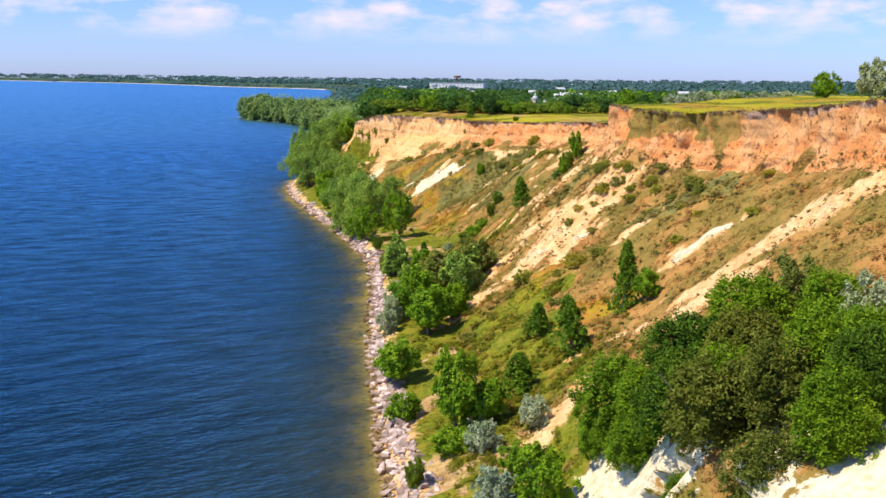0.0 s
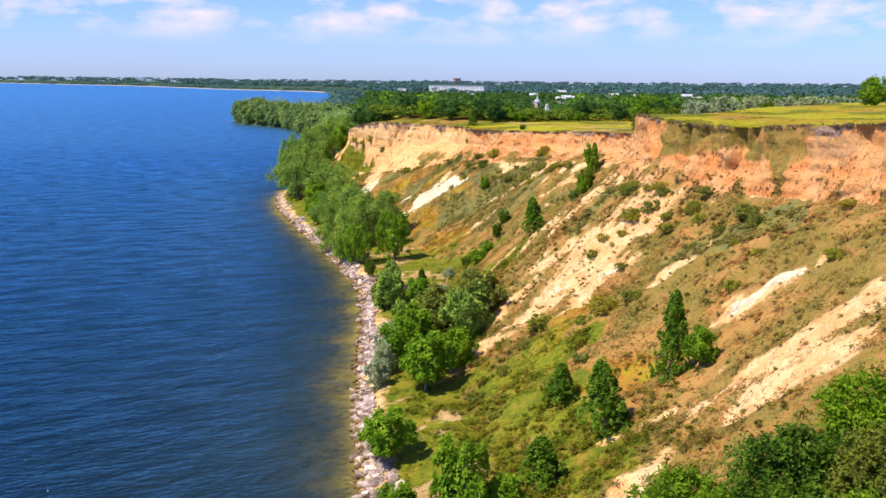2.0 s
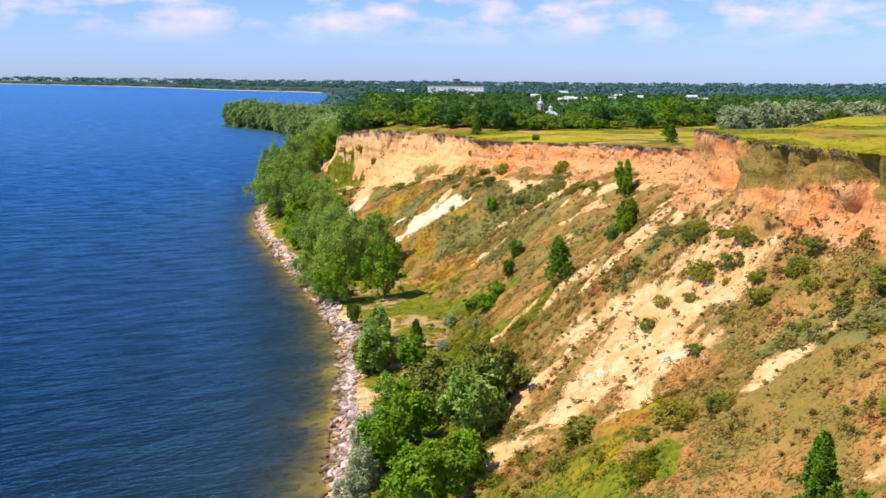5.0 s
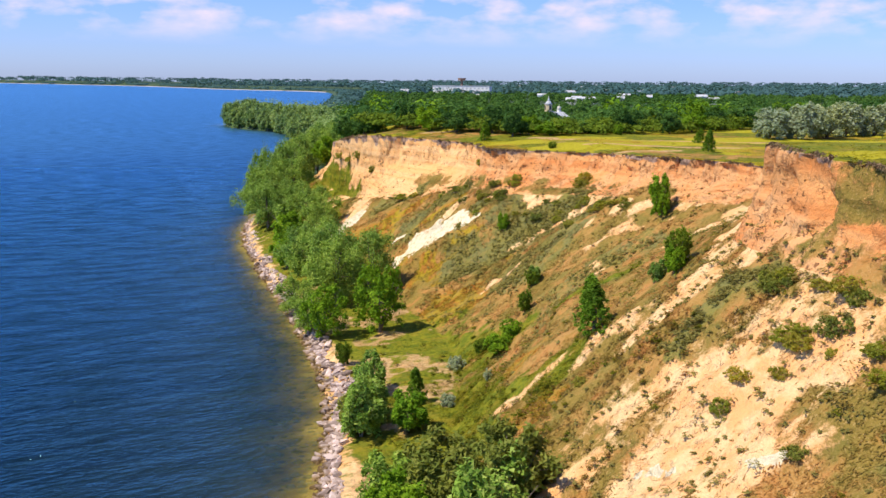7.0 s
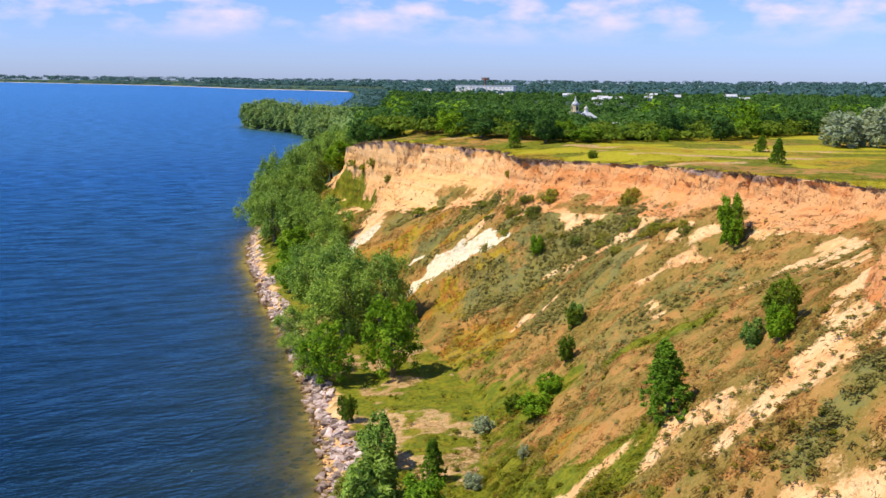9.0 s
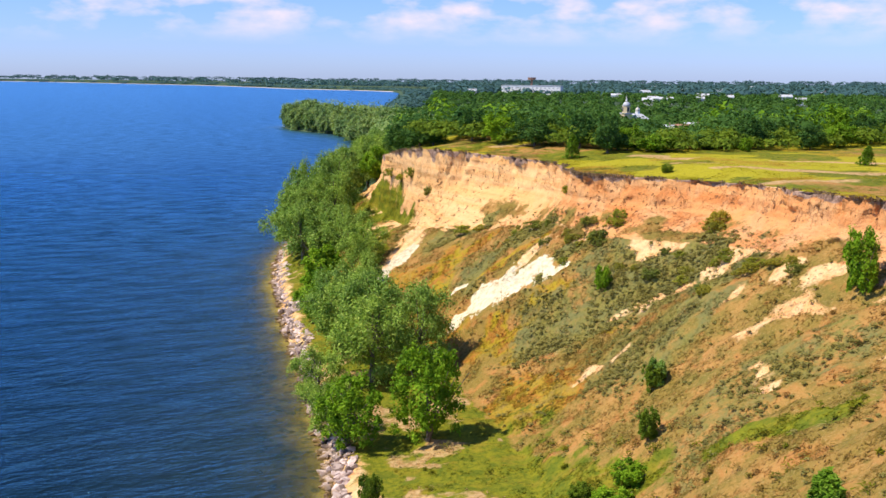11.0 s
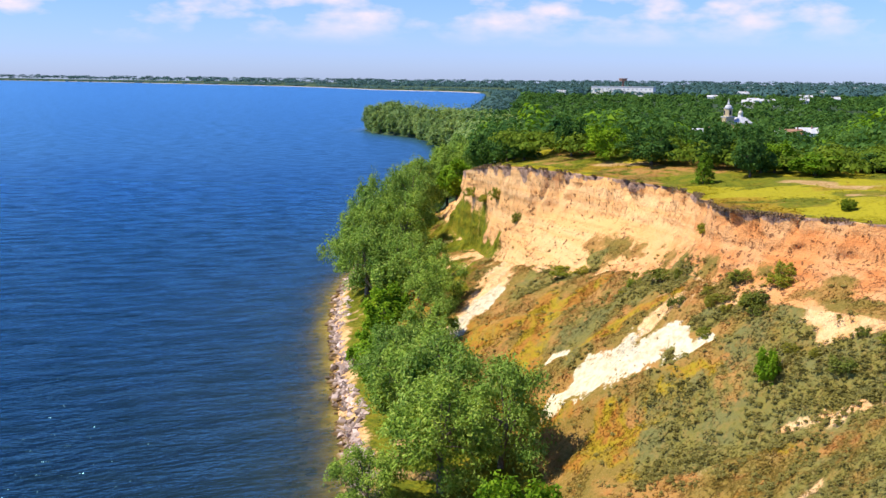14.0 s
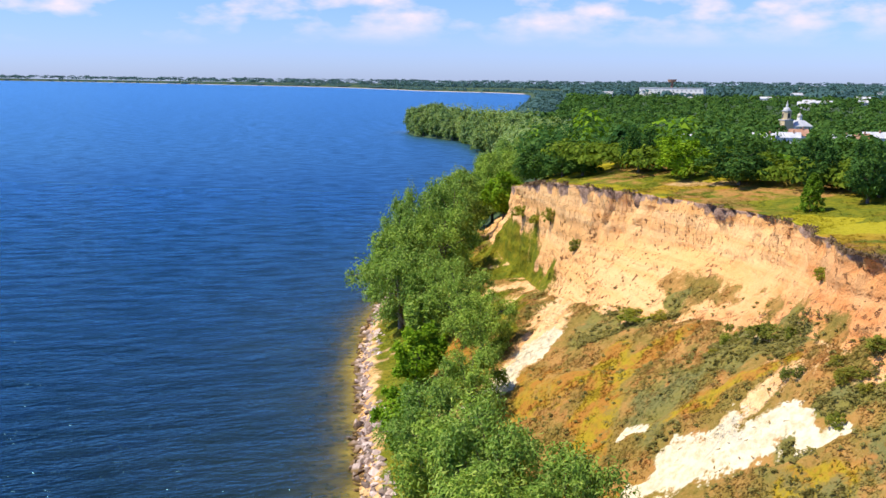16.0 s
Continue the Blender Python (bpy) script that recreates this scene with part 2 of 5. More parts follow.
    edge = m.math("ADD", bare, m.math("MULTIPLY", m.math("SUBTRACT", m.math("ADD", m.math("MULTIPLY", fine, 0.32), m.math("ADD", m.math("MULTIPLY", m.noise(0.6, 6.0, 0.62, stretch=(0.7, 1.0, 0.5)), 0.48), m.math("MULTIPLY", grain, 0.2))), 0.5), 2.5))
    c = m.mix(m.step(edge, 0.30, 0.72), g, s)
    edge2 = m.math("ADD", chalk, m.math("MULTIPLY", m.math("SUBTRACT", m.math("ADD", m.math("MULTIPLY", fine, 0.4), m.math("MULTIPLY", mid, 0.6)), 0.5), 2.0))
    c = m.mix(m.step(edge2, 0.42, 0.56), c, w)
    # rain-cut flutes run down the bare faces
    flutes = m.math("ABSOLUTE", m.math("SUBTRACT", m.noise(0.9, 5.0, 0.6, stretch=(1, 1, 0.16)), 0.5))
    rugged = m.math("ADD", 0.40, m.math("MULTIPLY", bare, 0.6))
    h = m.math("ADD", m.math("MULTIPLY", m.math("MULTIPLY", fine, rugged), 0.7), m.math("ADD", m.math("MULTIPLY", m.math("MULTIPLY", grain, rugged), 0.4), m.math("MULTIPLY", m.math("SUBTRACT", m.math("MULTIPLY", flutes, 1.9), m.math("ADD", m.math("MULTIPLY", shaded_holes, 1.0), m.math("MULTIPLY", shaded_splits, 0.4))), bare)))
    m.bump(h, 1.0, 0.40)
    return m.done(c, 0.95, 0.1)


def water_material():
    m = Mat("lake_water")
    depth, calm, _, _ = m.attribute("depth")
    swell = m.lines(0.22, 2.6, 36, 1.5)
    crest = m.math("SUBTRACT", 1.0, m.math("ABSOLUTE", m.math("SUBTRACT", m.math("MULTIPLY", m.lines(0.42, 2.3, 30, 2.5, 0.55), 2.0), 1.0)))
    ripple = m.lines(1.5, 1.9, 18, 3.0, 0.6)
    h = m.math("ADD", m.math("ADD", m.math("MULTIPLY", swell, 0.9), m.math("MULTIPLY", crest, 0.55)), m.math("MULTIPLY", ripple, 0.34))
    m.bump(h, 1.0, 1.0)
    wide = m.noise(0.012, 3.0)
    c = m.mix(m.step(wide, 0.35, 0.65), (0.0005, 0.0075, 0.009), (0.001, 0.009, 0.014))
    c = m.mix(calm, c, (0.028, 0.048, 0.040))
    m.done(c, 0.9, 0.0)
    # reflection painted stronger and weaker in streaks, for light and dark wave strokes
    painted_sheen = m.step(m.lines(0.34, 3.2, 20, 5.0, 0.7), 0.36, 0.60, 0.70, 1.22)
    bumped = m.bsdf.inputs["Normal"].links[0].from_socket
    shine = m.n.new("ShaderNodeBsdfGlossy")
    shine.inputs["Color"].default_value = (0.27, 0.69, 1.0, 1)
    place = m.n.new("ShaderNodeSeparateXYZ")
    m.l.new(m.geo.outputs["Position"], place.inputs[0])
    m.l.new(m.step(place.outputs["Y"], 330, 620, 0.17, 0.36), shine.inputs["Roughness"])
    m.l.new(bumped, shine.inputs["Normal"])
    fres = m.n.new("ShaderNodeFresnel")
    fres.inputs["IOR"].default_value = 1.27
    m.l.new(bumped, fres.inputs["Normal"])
    calm_fres = m.n.new("ShaderNodeFresnel")
    calm_fres.inputs["IOR"].default_value = 1.27
    surface = m.n.new("ShaderNodeMixShader")
    m.l.new(m.math("MULTIPLY", m.math("ADD", m.math("MULTIPLY", fres.outputs[0], 0.42), m.math("MULTIPLY", calm_fres.outputs[0], 0.66)), painted_sheen), surface.inputs[0])
    m.l.new(m.bsdf.outputs[0], surface.inputs[1])
    m.l.new(shine.outputs[0], surface.inputs[2])
    clear = m.n.new("ShaderNodeBsdfTransparent")
    clear.inputs["Color"].default_value = (0.80, 0.86, 0.80, 1)
    sh = m.n.new("ShaderNodeMixShader")
    m.l.new(depth, sh.inputs[0])
    m.l.new(clear.outputs[0], sh.inputs[1])
    m.l.new(surface.outputs[0], sh.inputs[2])
    m.l.new(sh.outputs[0], m.n["Material Output"].inputs["Surface"])
    return m.m


GROUND, WATER, GRASS = ground_material(), water_material(), grass_material()
FAR_MEADOW = plain("far_meadow", (0.040, 0.075, 0.030), (0.070, 0.105, 0.045), 0.06, 0.95, 0.1)
FAR_SAND = plain("far_sand", (0.42, 0.35, 0.33), (0.56, 0.47, 0.44), 0.02, 0.9, 0.1)
LAKE_BED = plain("lake_bed", (0.28, 0.165, 0.035), (0.50, 0.325, 0.075), 0.5, 0.9, 0.3)
BARK = plain("bark", (0.10, 0.075, 0.055), (0.20, 0.16, 0.12), 4.0, 0.9, 0.6)


def stone_material():
    """Pink-grey granite, lighter and browner from stone to stone."""
    m = Mat("granite")
    info = m.n.new("ShaderNodeObjectInfo")
    shade = m.math("FRACT", m.math("ADD", m.geo.outputs["Random Per Island"], info.outputs["Random"]))
    c = m.mix(shade, (0.13, 0.090, 0.066), (0.72, 0.555, 0.470))
    c = m.mix(m.step(m.noise(1.4, 5.0), 0.45, 0.62, 0.0, 0.6), c, (0.36, 0.25, 0.19))
    place = m.n.new("ShaderNodeSeparateXYZ")
    m.l.new(m.geo.outputs["Position"], place.inputs[0])
    wet = m.step(m.math("ADD", place.outputs["Z"], m.math("MULTIPLY", m.noise(0.6, 3.0), 0.5)), 0.75, 0.40)
    c = m.mix(wet, c, m.mix(shade, (0.10, 0.060, 0.022), (0.30, 0.19, 0.075)))
    m.bump(m.noise(7.0, 5.0), 0.5, 0.05)
    return m.done(c, 0.9, 0.15)


STONE = stone_material()
LEAF_WILLOW = leaf("willow_leaf", (0.120, 0.220, 0.034), (0.230, 0.350, 0.052), (0.430, 0.530, 0.125), 0.24)
LEAF_BRIGHT = leaf("bright_leaf", (0.105, 0.215, 0.012), (0.190, 0.330, 0.016), (0.310, 0.450, 0.030))
LEAF_DARK = leaf("dark_leaf", (0.092, 0.155, 0.014), (0.150, 0.220, 0.018), (0.225, 0.290, 0.030))
LEAF_THICKET = leaf("thicket_leaf", (0.050, 0.105, 0.010), (0.095, 0.175, 0.013), (0.190, 0.280, 0.022), 0.3, 0.35)
LEAF_THICKET_BRIGHT = leaf("bright_thicket_leaf", (0.095, 0.185, 0.010), (0.160, 0.270, 0.013), (0.270, 0.390, 0.022), 0.35, 0.35)
LEAF_THICKET_DULL = leaf("dull_thicket_leaf", (0.085, 0.110, 0.016), (0.140, 0.165, 0.022), (0.230, 0.230, 0.045), 0.3, 0.35)
LEAF_YOUNG = leaf("young_leaf", (0.090, 0.185, 0.014), (0.160, 0.285, 0.020), (0.290, 0.420, 0.050))
LEAF_BRUSH = leaf("brush_leaf", (0.235, 0.265, 0.034), (0.310, 0.335, 0.045), (0.420, 0.420, 0.085), 0.5)
LEAF_SILVER = leaf("silver_leaf", (0.270, 0.330, 0.205), (0.370, 0.430, 0.285), (0.500, 0.550, 0.390))
LEAF_OLIVE = leaf("olive_leaf", (0.160, 0.200, 0.036), (0.225, 0.250, 0.045), (0.290, 0.290, 0.065))
LEAF_WEEDY = leaf("weedy_leaf", (0.270, 0.265, 0.040), (0.360, 0.330, 0.050), (0.460, 0.420, 0.085), 0.5)
LEAF_POINT = leaf("point_willow_leaf", (0.130, 0.225, 0.072), (0.245, 0.350, 0.125), (0.410, 0.495, 0.225), 0.35, 0.08)
LEAF_WOODS = leaf("woods_leaf", (0.032, 0.092, 0.020), (0.078, 0.165, 0.031), (0.132, 0.235, 0.048), 0.3, 0.07)
# distance haze is painted into this leaf colour as a blue cast
LEAF_HAZED = leaf("hazed_woods_leaf", (0.050, 0.110, 0.125), (0.066, 0.137, 0.145), (0.080, 0.152, 0.152), 0.2, 0.02)
LIME = plain("white_plaster", (0.72, 0.72, 0.70), (0.82, 0.81, 0.78), 0.3, 0.8, 0.1)
ROOF = plain("grey_roof", (0.42, 0.43, 0.45), (0.60, 0.60, 0.60), 0.4, 0.6, 0.1)
RUST = plain("rust_roof", (0.34, 0.17, 0.10), (0.45, 0.26, 0.17), 0.4, 0.8, 0.1)
GLASS = plain("window_glass", (0.03, 0.04, 0.05), (0.05, 0.06, 0.08), 0.4, 0.15, 0.0)
CREAM = plain("cream_plaster", (0.60, 0.47, 0.27), (0.72, 0.58, 0.36), 0.3, 0.8, 0.1)
GOLD = plain("gilded_dome", (0.60, 0.55, 0.42), (0.70, 0.66, 0.55), 0.5, 0.35, 0.0, 0.4)

# ---------------------------------------------------------------- mesh helpers


def smooth_noise(x, y, z, seed=0):
    """Value noise in 0..1 for arrays of places."""
    x, y, z = np.broadcast_arrays(np.asarray(x, float), y, z)
    xi, yi, zi = np.floor(x).astype(np.int64), np.floor(y).astype(np.int64), np.floor(z).astype(np.int64)
    fx, fy, fz = x - xi, y - yi, z - zi
    fx, fy, fz = fx * fx * (3 - 2 * fx), fy * fy * (3 - 2 * fy), fz * fz * (3 - 2 * fz)

    def rnd(i, j, k):
        h = (i * 374761393 + j * 668265263 + k * 2147483647 + seed * 974711) & 0xFFFFFFFF
        h = ((h ^ (h >> 13)) * 1274126177) & 0xFFFFFFFF
        return ((h ^ (h >> 16)) & 0xFFFFFF) / 16777215.0

    out = 0.0
    for i, wx in ((0, 1 - fx), (1, fx)):
        for j, wy in ((0, 1 - fy), (1, fy)):
            for k, wz in ((0, 1 - fz), (1, fz)):
                out = out + wx * wy * wz * rnd(xi + i, yi + j, zi + k)
    return out


def fractal(x, y, z, octaves=4, seed=0, gain=0.5):
    total, amount, scale = 0.0, 1.0, 1.0
    norm = 0.0
    for o in range(octaves):
        total = total + amount * smooth_noise(x * scale, y * scale, z * scale, seed + o)
        norm += amount
        amount *= gain
        scale *= 2.03
    return total / norm


def ramp(v, low, high):
    t = np.clip((v - low) / (high - low), 0, 1)
    return t * t * (3 - 2 * t)


def mesh_of(name, verts, faces, material, shade=False):
    """A mesh from arrays; faces: rows of three or four corners."""
    verts, faces = np.asarray(verts, np.float32), np.asarray(faces, np.int32)
    me = bpy.data.meshes.new(name)
    me.vertices.add(len(verts))
    me.vertices.foreach_set("co", verts.ravel())
    k = faces.shape[1]
    me.loops.add(faces.size)
    me.loops.foreach_set("vertex_index", faces.ravel())
    me.polygons.add(len(faces))
    me.polygons.foreach_set("loop_start", np.arange(0, faces.size, k, dtype=np.int32))
    me.polygons.foreach_set("loop_total", np.full(len(faces), k, np.int32))
    me.polygons.foreach_set("use_smooth", np.full(len(faces), shade))
    me.materials.append(material)
    me.update(calc_edges=True)
    return me


def grid_faces(rows, cols):
    i = np.arange(rows * cols).reshape(rows, cols)
    return np.stack([i[:-1, :-1], i[:-1, 1:], i[1:, 1:], i[1:, :-1]], -1).reshape(-1, 4)


def part(name, bm, material, parent, label="", kind=""):
    """One mesh object under a thing or a part; bm: a bmesh or a mesh."""
    if isinstance(bm, bmesh.types.BMesh):
        me = bpy.data.meshes.new(name)
        bm.to_mesh(me)
        bm.free()
        me.materials.append(material)
    else:
        me = bm
    ob = new(name, me)
    ob.parent = parent
    return tagged(ob, label, kind=kind)


# ---------------------------------------------------------------- the land: guide lines along the shore
# stations from near to far: shore line, foot of the slope, middle of the slope, foot of the cliff, edge of the cliff
SHORE = [(2, -90), (-2, 20), (-4.5, 55), (-6.8, 80), (-8.8, 98), (-10.4, 115), (-11.8, 130), (-13, 145), (-13.5, 158), (-14.2, 170), (-15.8, 184), (-18.5, 197),
         (-22, 210), (-26, 224), (-30.5, 240), (-34.5, 252), (-38, 263), (-42.5, 279), (-47, 294), (-50, 308), (-52, 321), (-53, 340),
         (-54, 392), (-65, 500), (-84, 660), (-112, 752), (-152, 800), (-172, 850), (-160, 905), (-135, 980), (-190, 1700), (-290, 2560)]
FOOT = [(16, -90, 4), (13, 20, 4), (13.6, 54, 4.0), (7.8, 80, 4), (5.5, 98, 3.4), (3.2, 116, 3), (1, 131, 2.8), (-0.5, 145, 2.6), (0, 158, 2.5), (1, 172, 2.5), (2, 186, 2.4), (1.5, 198, 2.3),
        (-1, 210, 2.2), (-5, 222, 2.2), (-9.5, 236, 2.8), (-14.5, 247, 3.2), (-20, 257, 3), (-28, 272, 3), (-35, 288, 3), (-41, 302, 3), (-45.5, 318, 3), (-47, 336, 3),
        (-48, 392, 2), (-59, 500, 2), (-78, 660, 2), (-106, 754, 2), (-145, 801, 2), (-164, 851, 2), (-152, 906, 2), (-128, 981, 2), (-180, 1700, 2), (-280, 2560, 2)]
MIDDLE = [(26, -90, 16), (22, 20, 15), (17.4, 55, 14.2), (19, 82, 12.8), (18.5, 101, 11), (18, 118, 12.5), (15.5, 132, 13.4), (15, 147, 15.6), (13.6, 158.5, 14.5), (13, 174, 13), (14.5, 188, 12.4), (14, 200, 12),
          (11, 211, 11.2), (8, 220, 9.6), (0.5, 234, 11.5), (-4, 243, 10.5), (-10, 257, 10), (-19.5, 272, 8), (-28, 289, 6.8), (-34, 303, 6.5), (-39, 318, 7.5), (-41.5, 335, 8),
          (-43, 390, 5), (-53, 500, 4), (-72, 660, 4), (-100, 755, 4), (-135, 802, 3.5), (-152, 852, 3.5), (-142, 906, 3.5), (-118, 982, 4), (-165, 1700, 4), (-265, 2560, 4)]
CLIFF = [(42, -90, 30), (42, 20, 30), (41, 58, 29.5), (39.6, 90, 28.4), (38.4, 103, 26.8), (35, 117, 25.6), (29.6, 129, 25), (26, 138, 24.7), (24.2, 154, 24.6), (28, 162.5, 25.5), (34.5, 182, 24), (29.6, 198, 22.4),
         (24.5, 210, 21.6), (19.5, 222, 20.4), (10, 234, 19), (5.6, 243, 19.1), (1, 254, 17), (-3.5, 263, 15.7), (-13.5, 277.5, 13), (-20, 291, 11.2), (-24.5, 306, 10.2), (-31.5, 322, 12),
         (-41, 386, 9), (-50, 500, 7), (-66, 660, 6), (-92, 756, 6), (-122, 803, 6), (-138, 853, 6), (-128, 906, 6), (-105, 983, 6), (-150, 1700, 6), (-245, 2560, 6)]
EDGE = [(46, -90, 37), (46, 20, 36.8), (44, 58, 36), (41.6, 90, 34.8), (40.2, 104, 33.6), (36.8, 118, 32.7), (32.2, 128, 32), (28.6, 138, 32), (27.4, 157, 32.3), (31.5, 163.5, 31.5), (38.5, 184, 27.8), (35.5, 197, 27.5),
        (30.5, 206.5, 27.2), (24.6, 229, 26.1), (13.5, 239, 25.7), (7, 245, 25.5), (5.7, 260, 25.4), (-1, 273, 25.3), (-9.5, 283, 25.3), (-16, 290, 25.3), (-20.8, 301, 24.4), (-27, 314, 22.2),
        (-34, 380, 15), (-42, 500, 10), (-56, 660, 8), (-80, 758, 8), (-100, 805, 8), (-116, 855, 8), (-108, 907, 8), (-88, 985, 8), (-130, 1700, 8), (-220, 2560, 8)]
# the far shore, running away to the left
for fx, fy in ((-400, 2760), (-640, 2960), (-800, 3180), (-1050, 3450), (-1500, 3720), (-2100, 3950), (-2700, 4060), (-3400, 4075)):
    SHORE.append((fx, fy))
    for line, gap, high in ((FOOT, 12, 1), (MIDDLE, 30, 3), (CLIFF, 50, 6), (EDGE, 80, 10)):
        line.append((fx + gap, fy, high))
SHORE = [(x + (2.1 if y < 232 else 1.5) if y < 350 else x, y) for x, y in SHORE]
LAST_NEAR = 21                        # station up to which the land is finely cut


def far_rise(x, y):
    """Lifts the far land and lake, so that the horizon fits the camera's view."""
    return 15.0 * np.clip((np.hypot(x, y) - 2300) / 2600, 0, 1.2) ** 2


def along(points, steps):
    """A smooth line through the stations, sampled at fractional stations."""
    p = np.array([(*q, 0.0) if len(q) == 2 else q for q in points], float)
    i = np.clip(np.floor(steps).astype(int), 0, len(p) - 2)
    f = (steps - i)[:, None]
    p0, p1, p2, p3 = p[np.maximum(i - 1, 0)], p[i], p[i + 1], p[np.minimum(i + 2, len(p) - 1)]
    # tangents are shortened at uneven stations, so that the line does not overshoot
    d1, d0, d2 = p2 - p1, p1 - p0, p3 - p2
    l1, l0, l2 = (np.linalg.norm(d, axis=1, keepdims=True) + 1e-6 for d in (d1, d0, d2))
    m1 = (d0 / l0 + d1 / l1) * 0.5 * np.minimum(l0, l1)
    m2 = (d1 / l1 + d2 / l2) * 0.5 * np.minimum(l1, l2)
    return (2 * f**3 - 3 * f**2 + 1) * p1 + (f**3 - 2 * f**2 + f) * m1 + (-2 * f**3 + 3 * f**2) * p2 + (f**3 - f**2) * m2


steps = []
for i in range(len(SHORE) - 1):
    length = max(math.dist(SHORE[i], SHORE[i + 1]), math.dist(EDGE[i], EDGE[i + 1]))
    fine = 0.55 if 2 <= i < LAST_NEAR else (8 if i > LAST_NEAR + 8 else 3.0)
    n = min(max(4, math.ceil(length / fine)), 70)
    steps += [i + k / n for k in range(n)]
steps = np.array(steps + [len(SHORE) - 1])
lines = [along(g, steps) for g in (SHORE, FOOT, MIDDLE, CLIFF, EDGE)]
near_land = (steps < LAST_NEAR + 0.6).astype(float)


def plateau(x, y, edge_z):
    """Height of the land behind the edge."""
    base = 26.5 - 17.5 * ramp(y, 300, 490) - 4 * ramp(y, 580, 1000) + 7 * ramp(y, 850, 1250) - 4 * ramp(y, 2300, 3600)
    back = y - 0.9 * np.clip(x - 30, 0, 55)
    knoll = (6.0 + 0.7 * ramp(x, 40, 75)) * ramp(-back, -196, -158) + 1.5 * ramp(-y, -120, -60)
    return base + knoll


columns, kinds = [], []               # kinds: position across the land, 0 bed .. 5 inland
S, FT, MD, CL, ED = lines
for off, z in ((-45, -7), (-22, -3.2), (-12, -1.7), (-7, -1.0), (-4, -0.55), (-2, -0.25), (-0.7, -0.05)):
    columns.append(S + np.array([off, 0, z]))
    kinds.append(0 + off / 1000)
for k in range(18):
    f = k / 18
    q = S + (FT - S) * f
    width = np.linalg.norm((FT - S)[:, :2], axis=1)
    bank = 1.25 * ramp(f * width, 0.0, 3.2)
    q[:, 2] = np.maximum(q[:, 2], 0) * 0 + bank + (FT[:, 2] - 1.25) * ramp(f, 0.15, 1.0)
    columns.append(q)
    kinds.append(1 + f)
for a, b, n, base in ((FT, MD, 40, 2), (MD, CL, 40, 3)):
    for k in range(n):
        columns.append(a + (b - a) * (k / n))
        kinds.append(base + k / n)
for k in range(36):
    f = k / 36
    reach = 0.86 * (f / 0.5) ** 0.9 if f < 0.5 else 0.86 + 0.14 * (f - 0.5) / 0.5
    q = CL + (ED - CL) * np.array([reach, reach, f])
    columns.append(q)
    kinds.append(4 + f)
inland = [0, 0.35, 0.8, 1.5, 2.5, 3.6, 5, 6.5, 8, 10, 12, 14.5, 17, 20, 24, 28, 33, 40, 48, 58, 70, 85, 105, 130, 170, 230, 320, 480, 800, 1400, 2400, 4200]
for off in inland:
    q = ED.copy()
    q[:, 0] += off
    q[:, 1] += np.minimum(off * 0.25, 8) * near_land
    h = plateau(q[:, 0], q[:, 1], ED[:, 2])
    f = ramp(off, 0, 14) if off < 14 else 1.0
    q[:, 2] = ED[:, 2] * (1 - f) + h * f
    columns.append(q)
    kinds.append(5 + min(off, 999) / 1000)
land = np.stack(columns, 1)           # rows, columns, xyz
kind = np.array(kinds)[None, :] * np.ones((len(steps), 1))
X, Y, Z = land[..., 0], land[..., 1], land[..., 2]
X0, Y0, Z0 = X.copy(), Y.copy(), Z.copy()
nl = near_land[:, None]
# directions along the edge and out from its face
side = np.gradient(np.stack([ED[:, 0], ED[:, 1]], 1), axis=0)
side /= np.linalg.norm(side, axis=1, keepdims=True) + 1e-9
face = np.stack([-side[:, 1], side[:, 0]], 1)  # to the left of the edge, seen along it: toward the lake
on_slope = ((kind >= 2) & (kind < 4)) * 1.0
across = np.clip(kind - 2, 0, 2) / 2  # 0 foot .. 1 foot of the cliff
hump = np.sin(np.pi * np.clip(across, 0, 1)) * on_slope
gully = fractal(Y0 * 0.11 + X0 * 0.05, across * 1.3, 0.0, 4, 3)
ridge = 1 - np.abs(2 * fractal(Y0 * 0.19 + X0 * 0.07, across * 0.9, 4.0, 4, 11) - 1)
Z += nl * hump * ((gully - 0.5) * 3.0 + (ridge - 0.75) * 2.0)
Z += nl * on_slope * (fractal(X0 * 0.7, Y0 * 0.7, 0.0, 4, 21) - 0.5) * 0.9
on_cliff = ((kind >= 4) & (kind < 5)) * 1.0
up = np.clip(kind - 4, 0, 1)
cliff_w = nl * on_cliff * np.minimum(1, np.minimum(up / 0.12, 1)) * 1.0
flute = fractal(X0 * 0.55 + Y0 * 0.55, X0 * 0.3 - Y0 * 0.35, up * 0.55, 5, 31, 0.58) - 0.5
ledge = fractal(X0 * 0.12, Y0 * 0.12, Z0 * 0.9, 4, 41) - 0.5
crack = ramp(1 - np.abs(2 * fractal(X0 * 0.42 + Y0 * 0.42, X0 * 0.25 - Y0 * 0.25, up * 0.25, 3, 47) - 1), 0.90, 0.99)
gulch = sum(np.exp(-((Y0 + (fractal(Y0 * 0.2, Z0 * 0.5, 2.0, 3, 46) - 0.5) * 3 - c) / 0.8) ** 2) for c in (128, 136.5, 144, 150, 155))
rag_c = fractal(X0 * 0.35, Y0 * 0.35, 7.0, 4, 51) - 0.5
shift = cliff_w * (rag_c * 2.2 * ramp(up, 0.3, 1.0) + flute * (2.1 + 1.3 * ramp(-Y0, -235, -200)) + ledge * 0.6 - gulch * 1.2 * ramp(-up, -0.95, -0.6) * ramp(up, 0.1, 0.35) - crack * 0.9 * ramp(up, 0.35, 0.9))
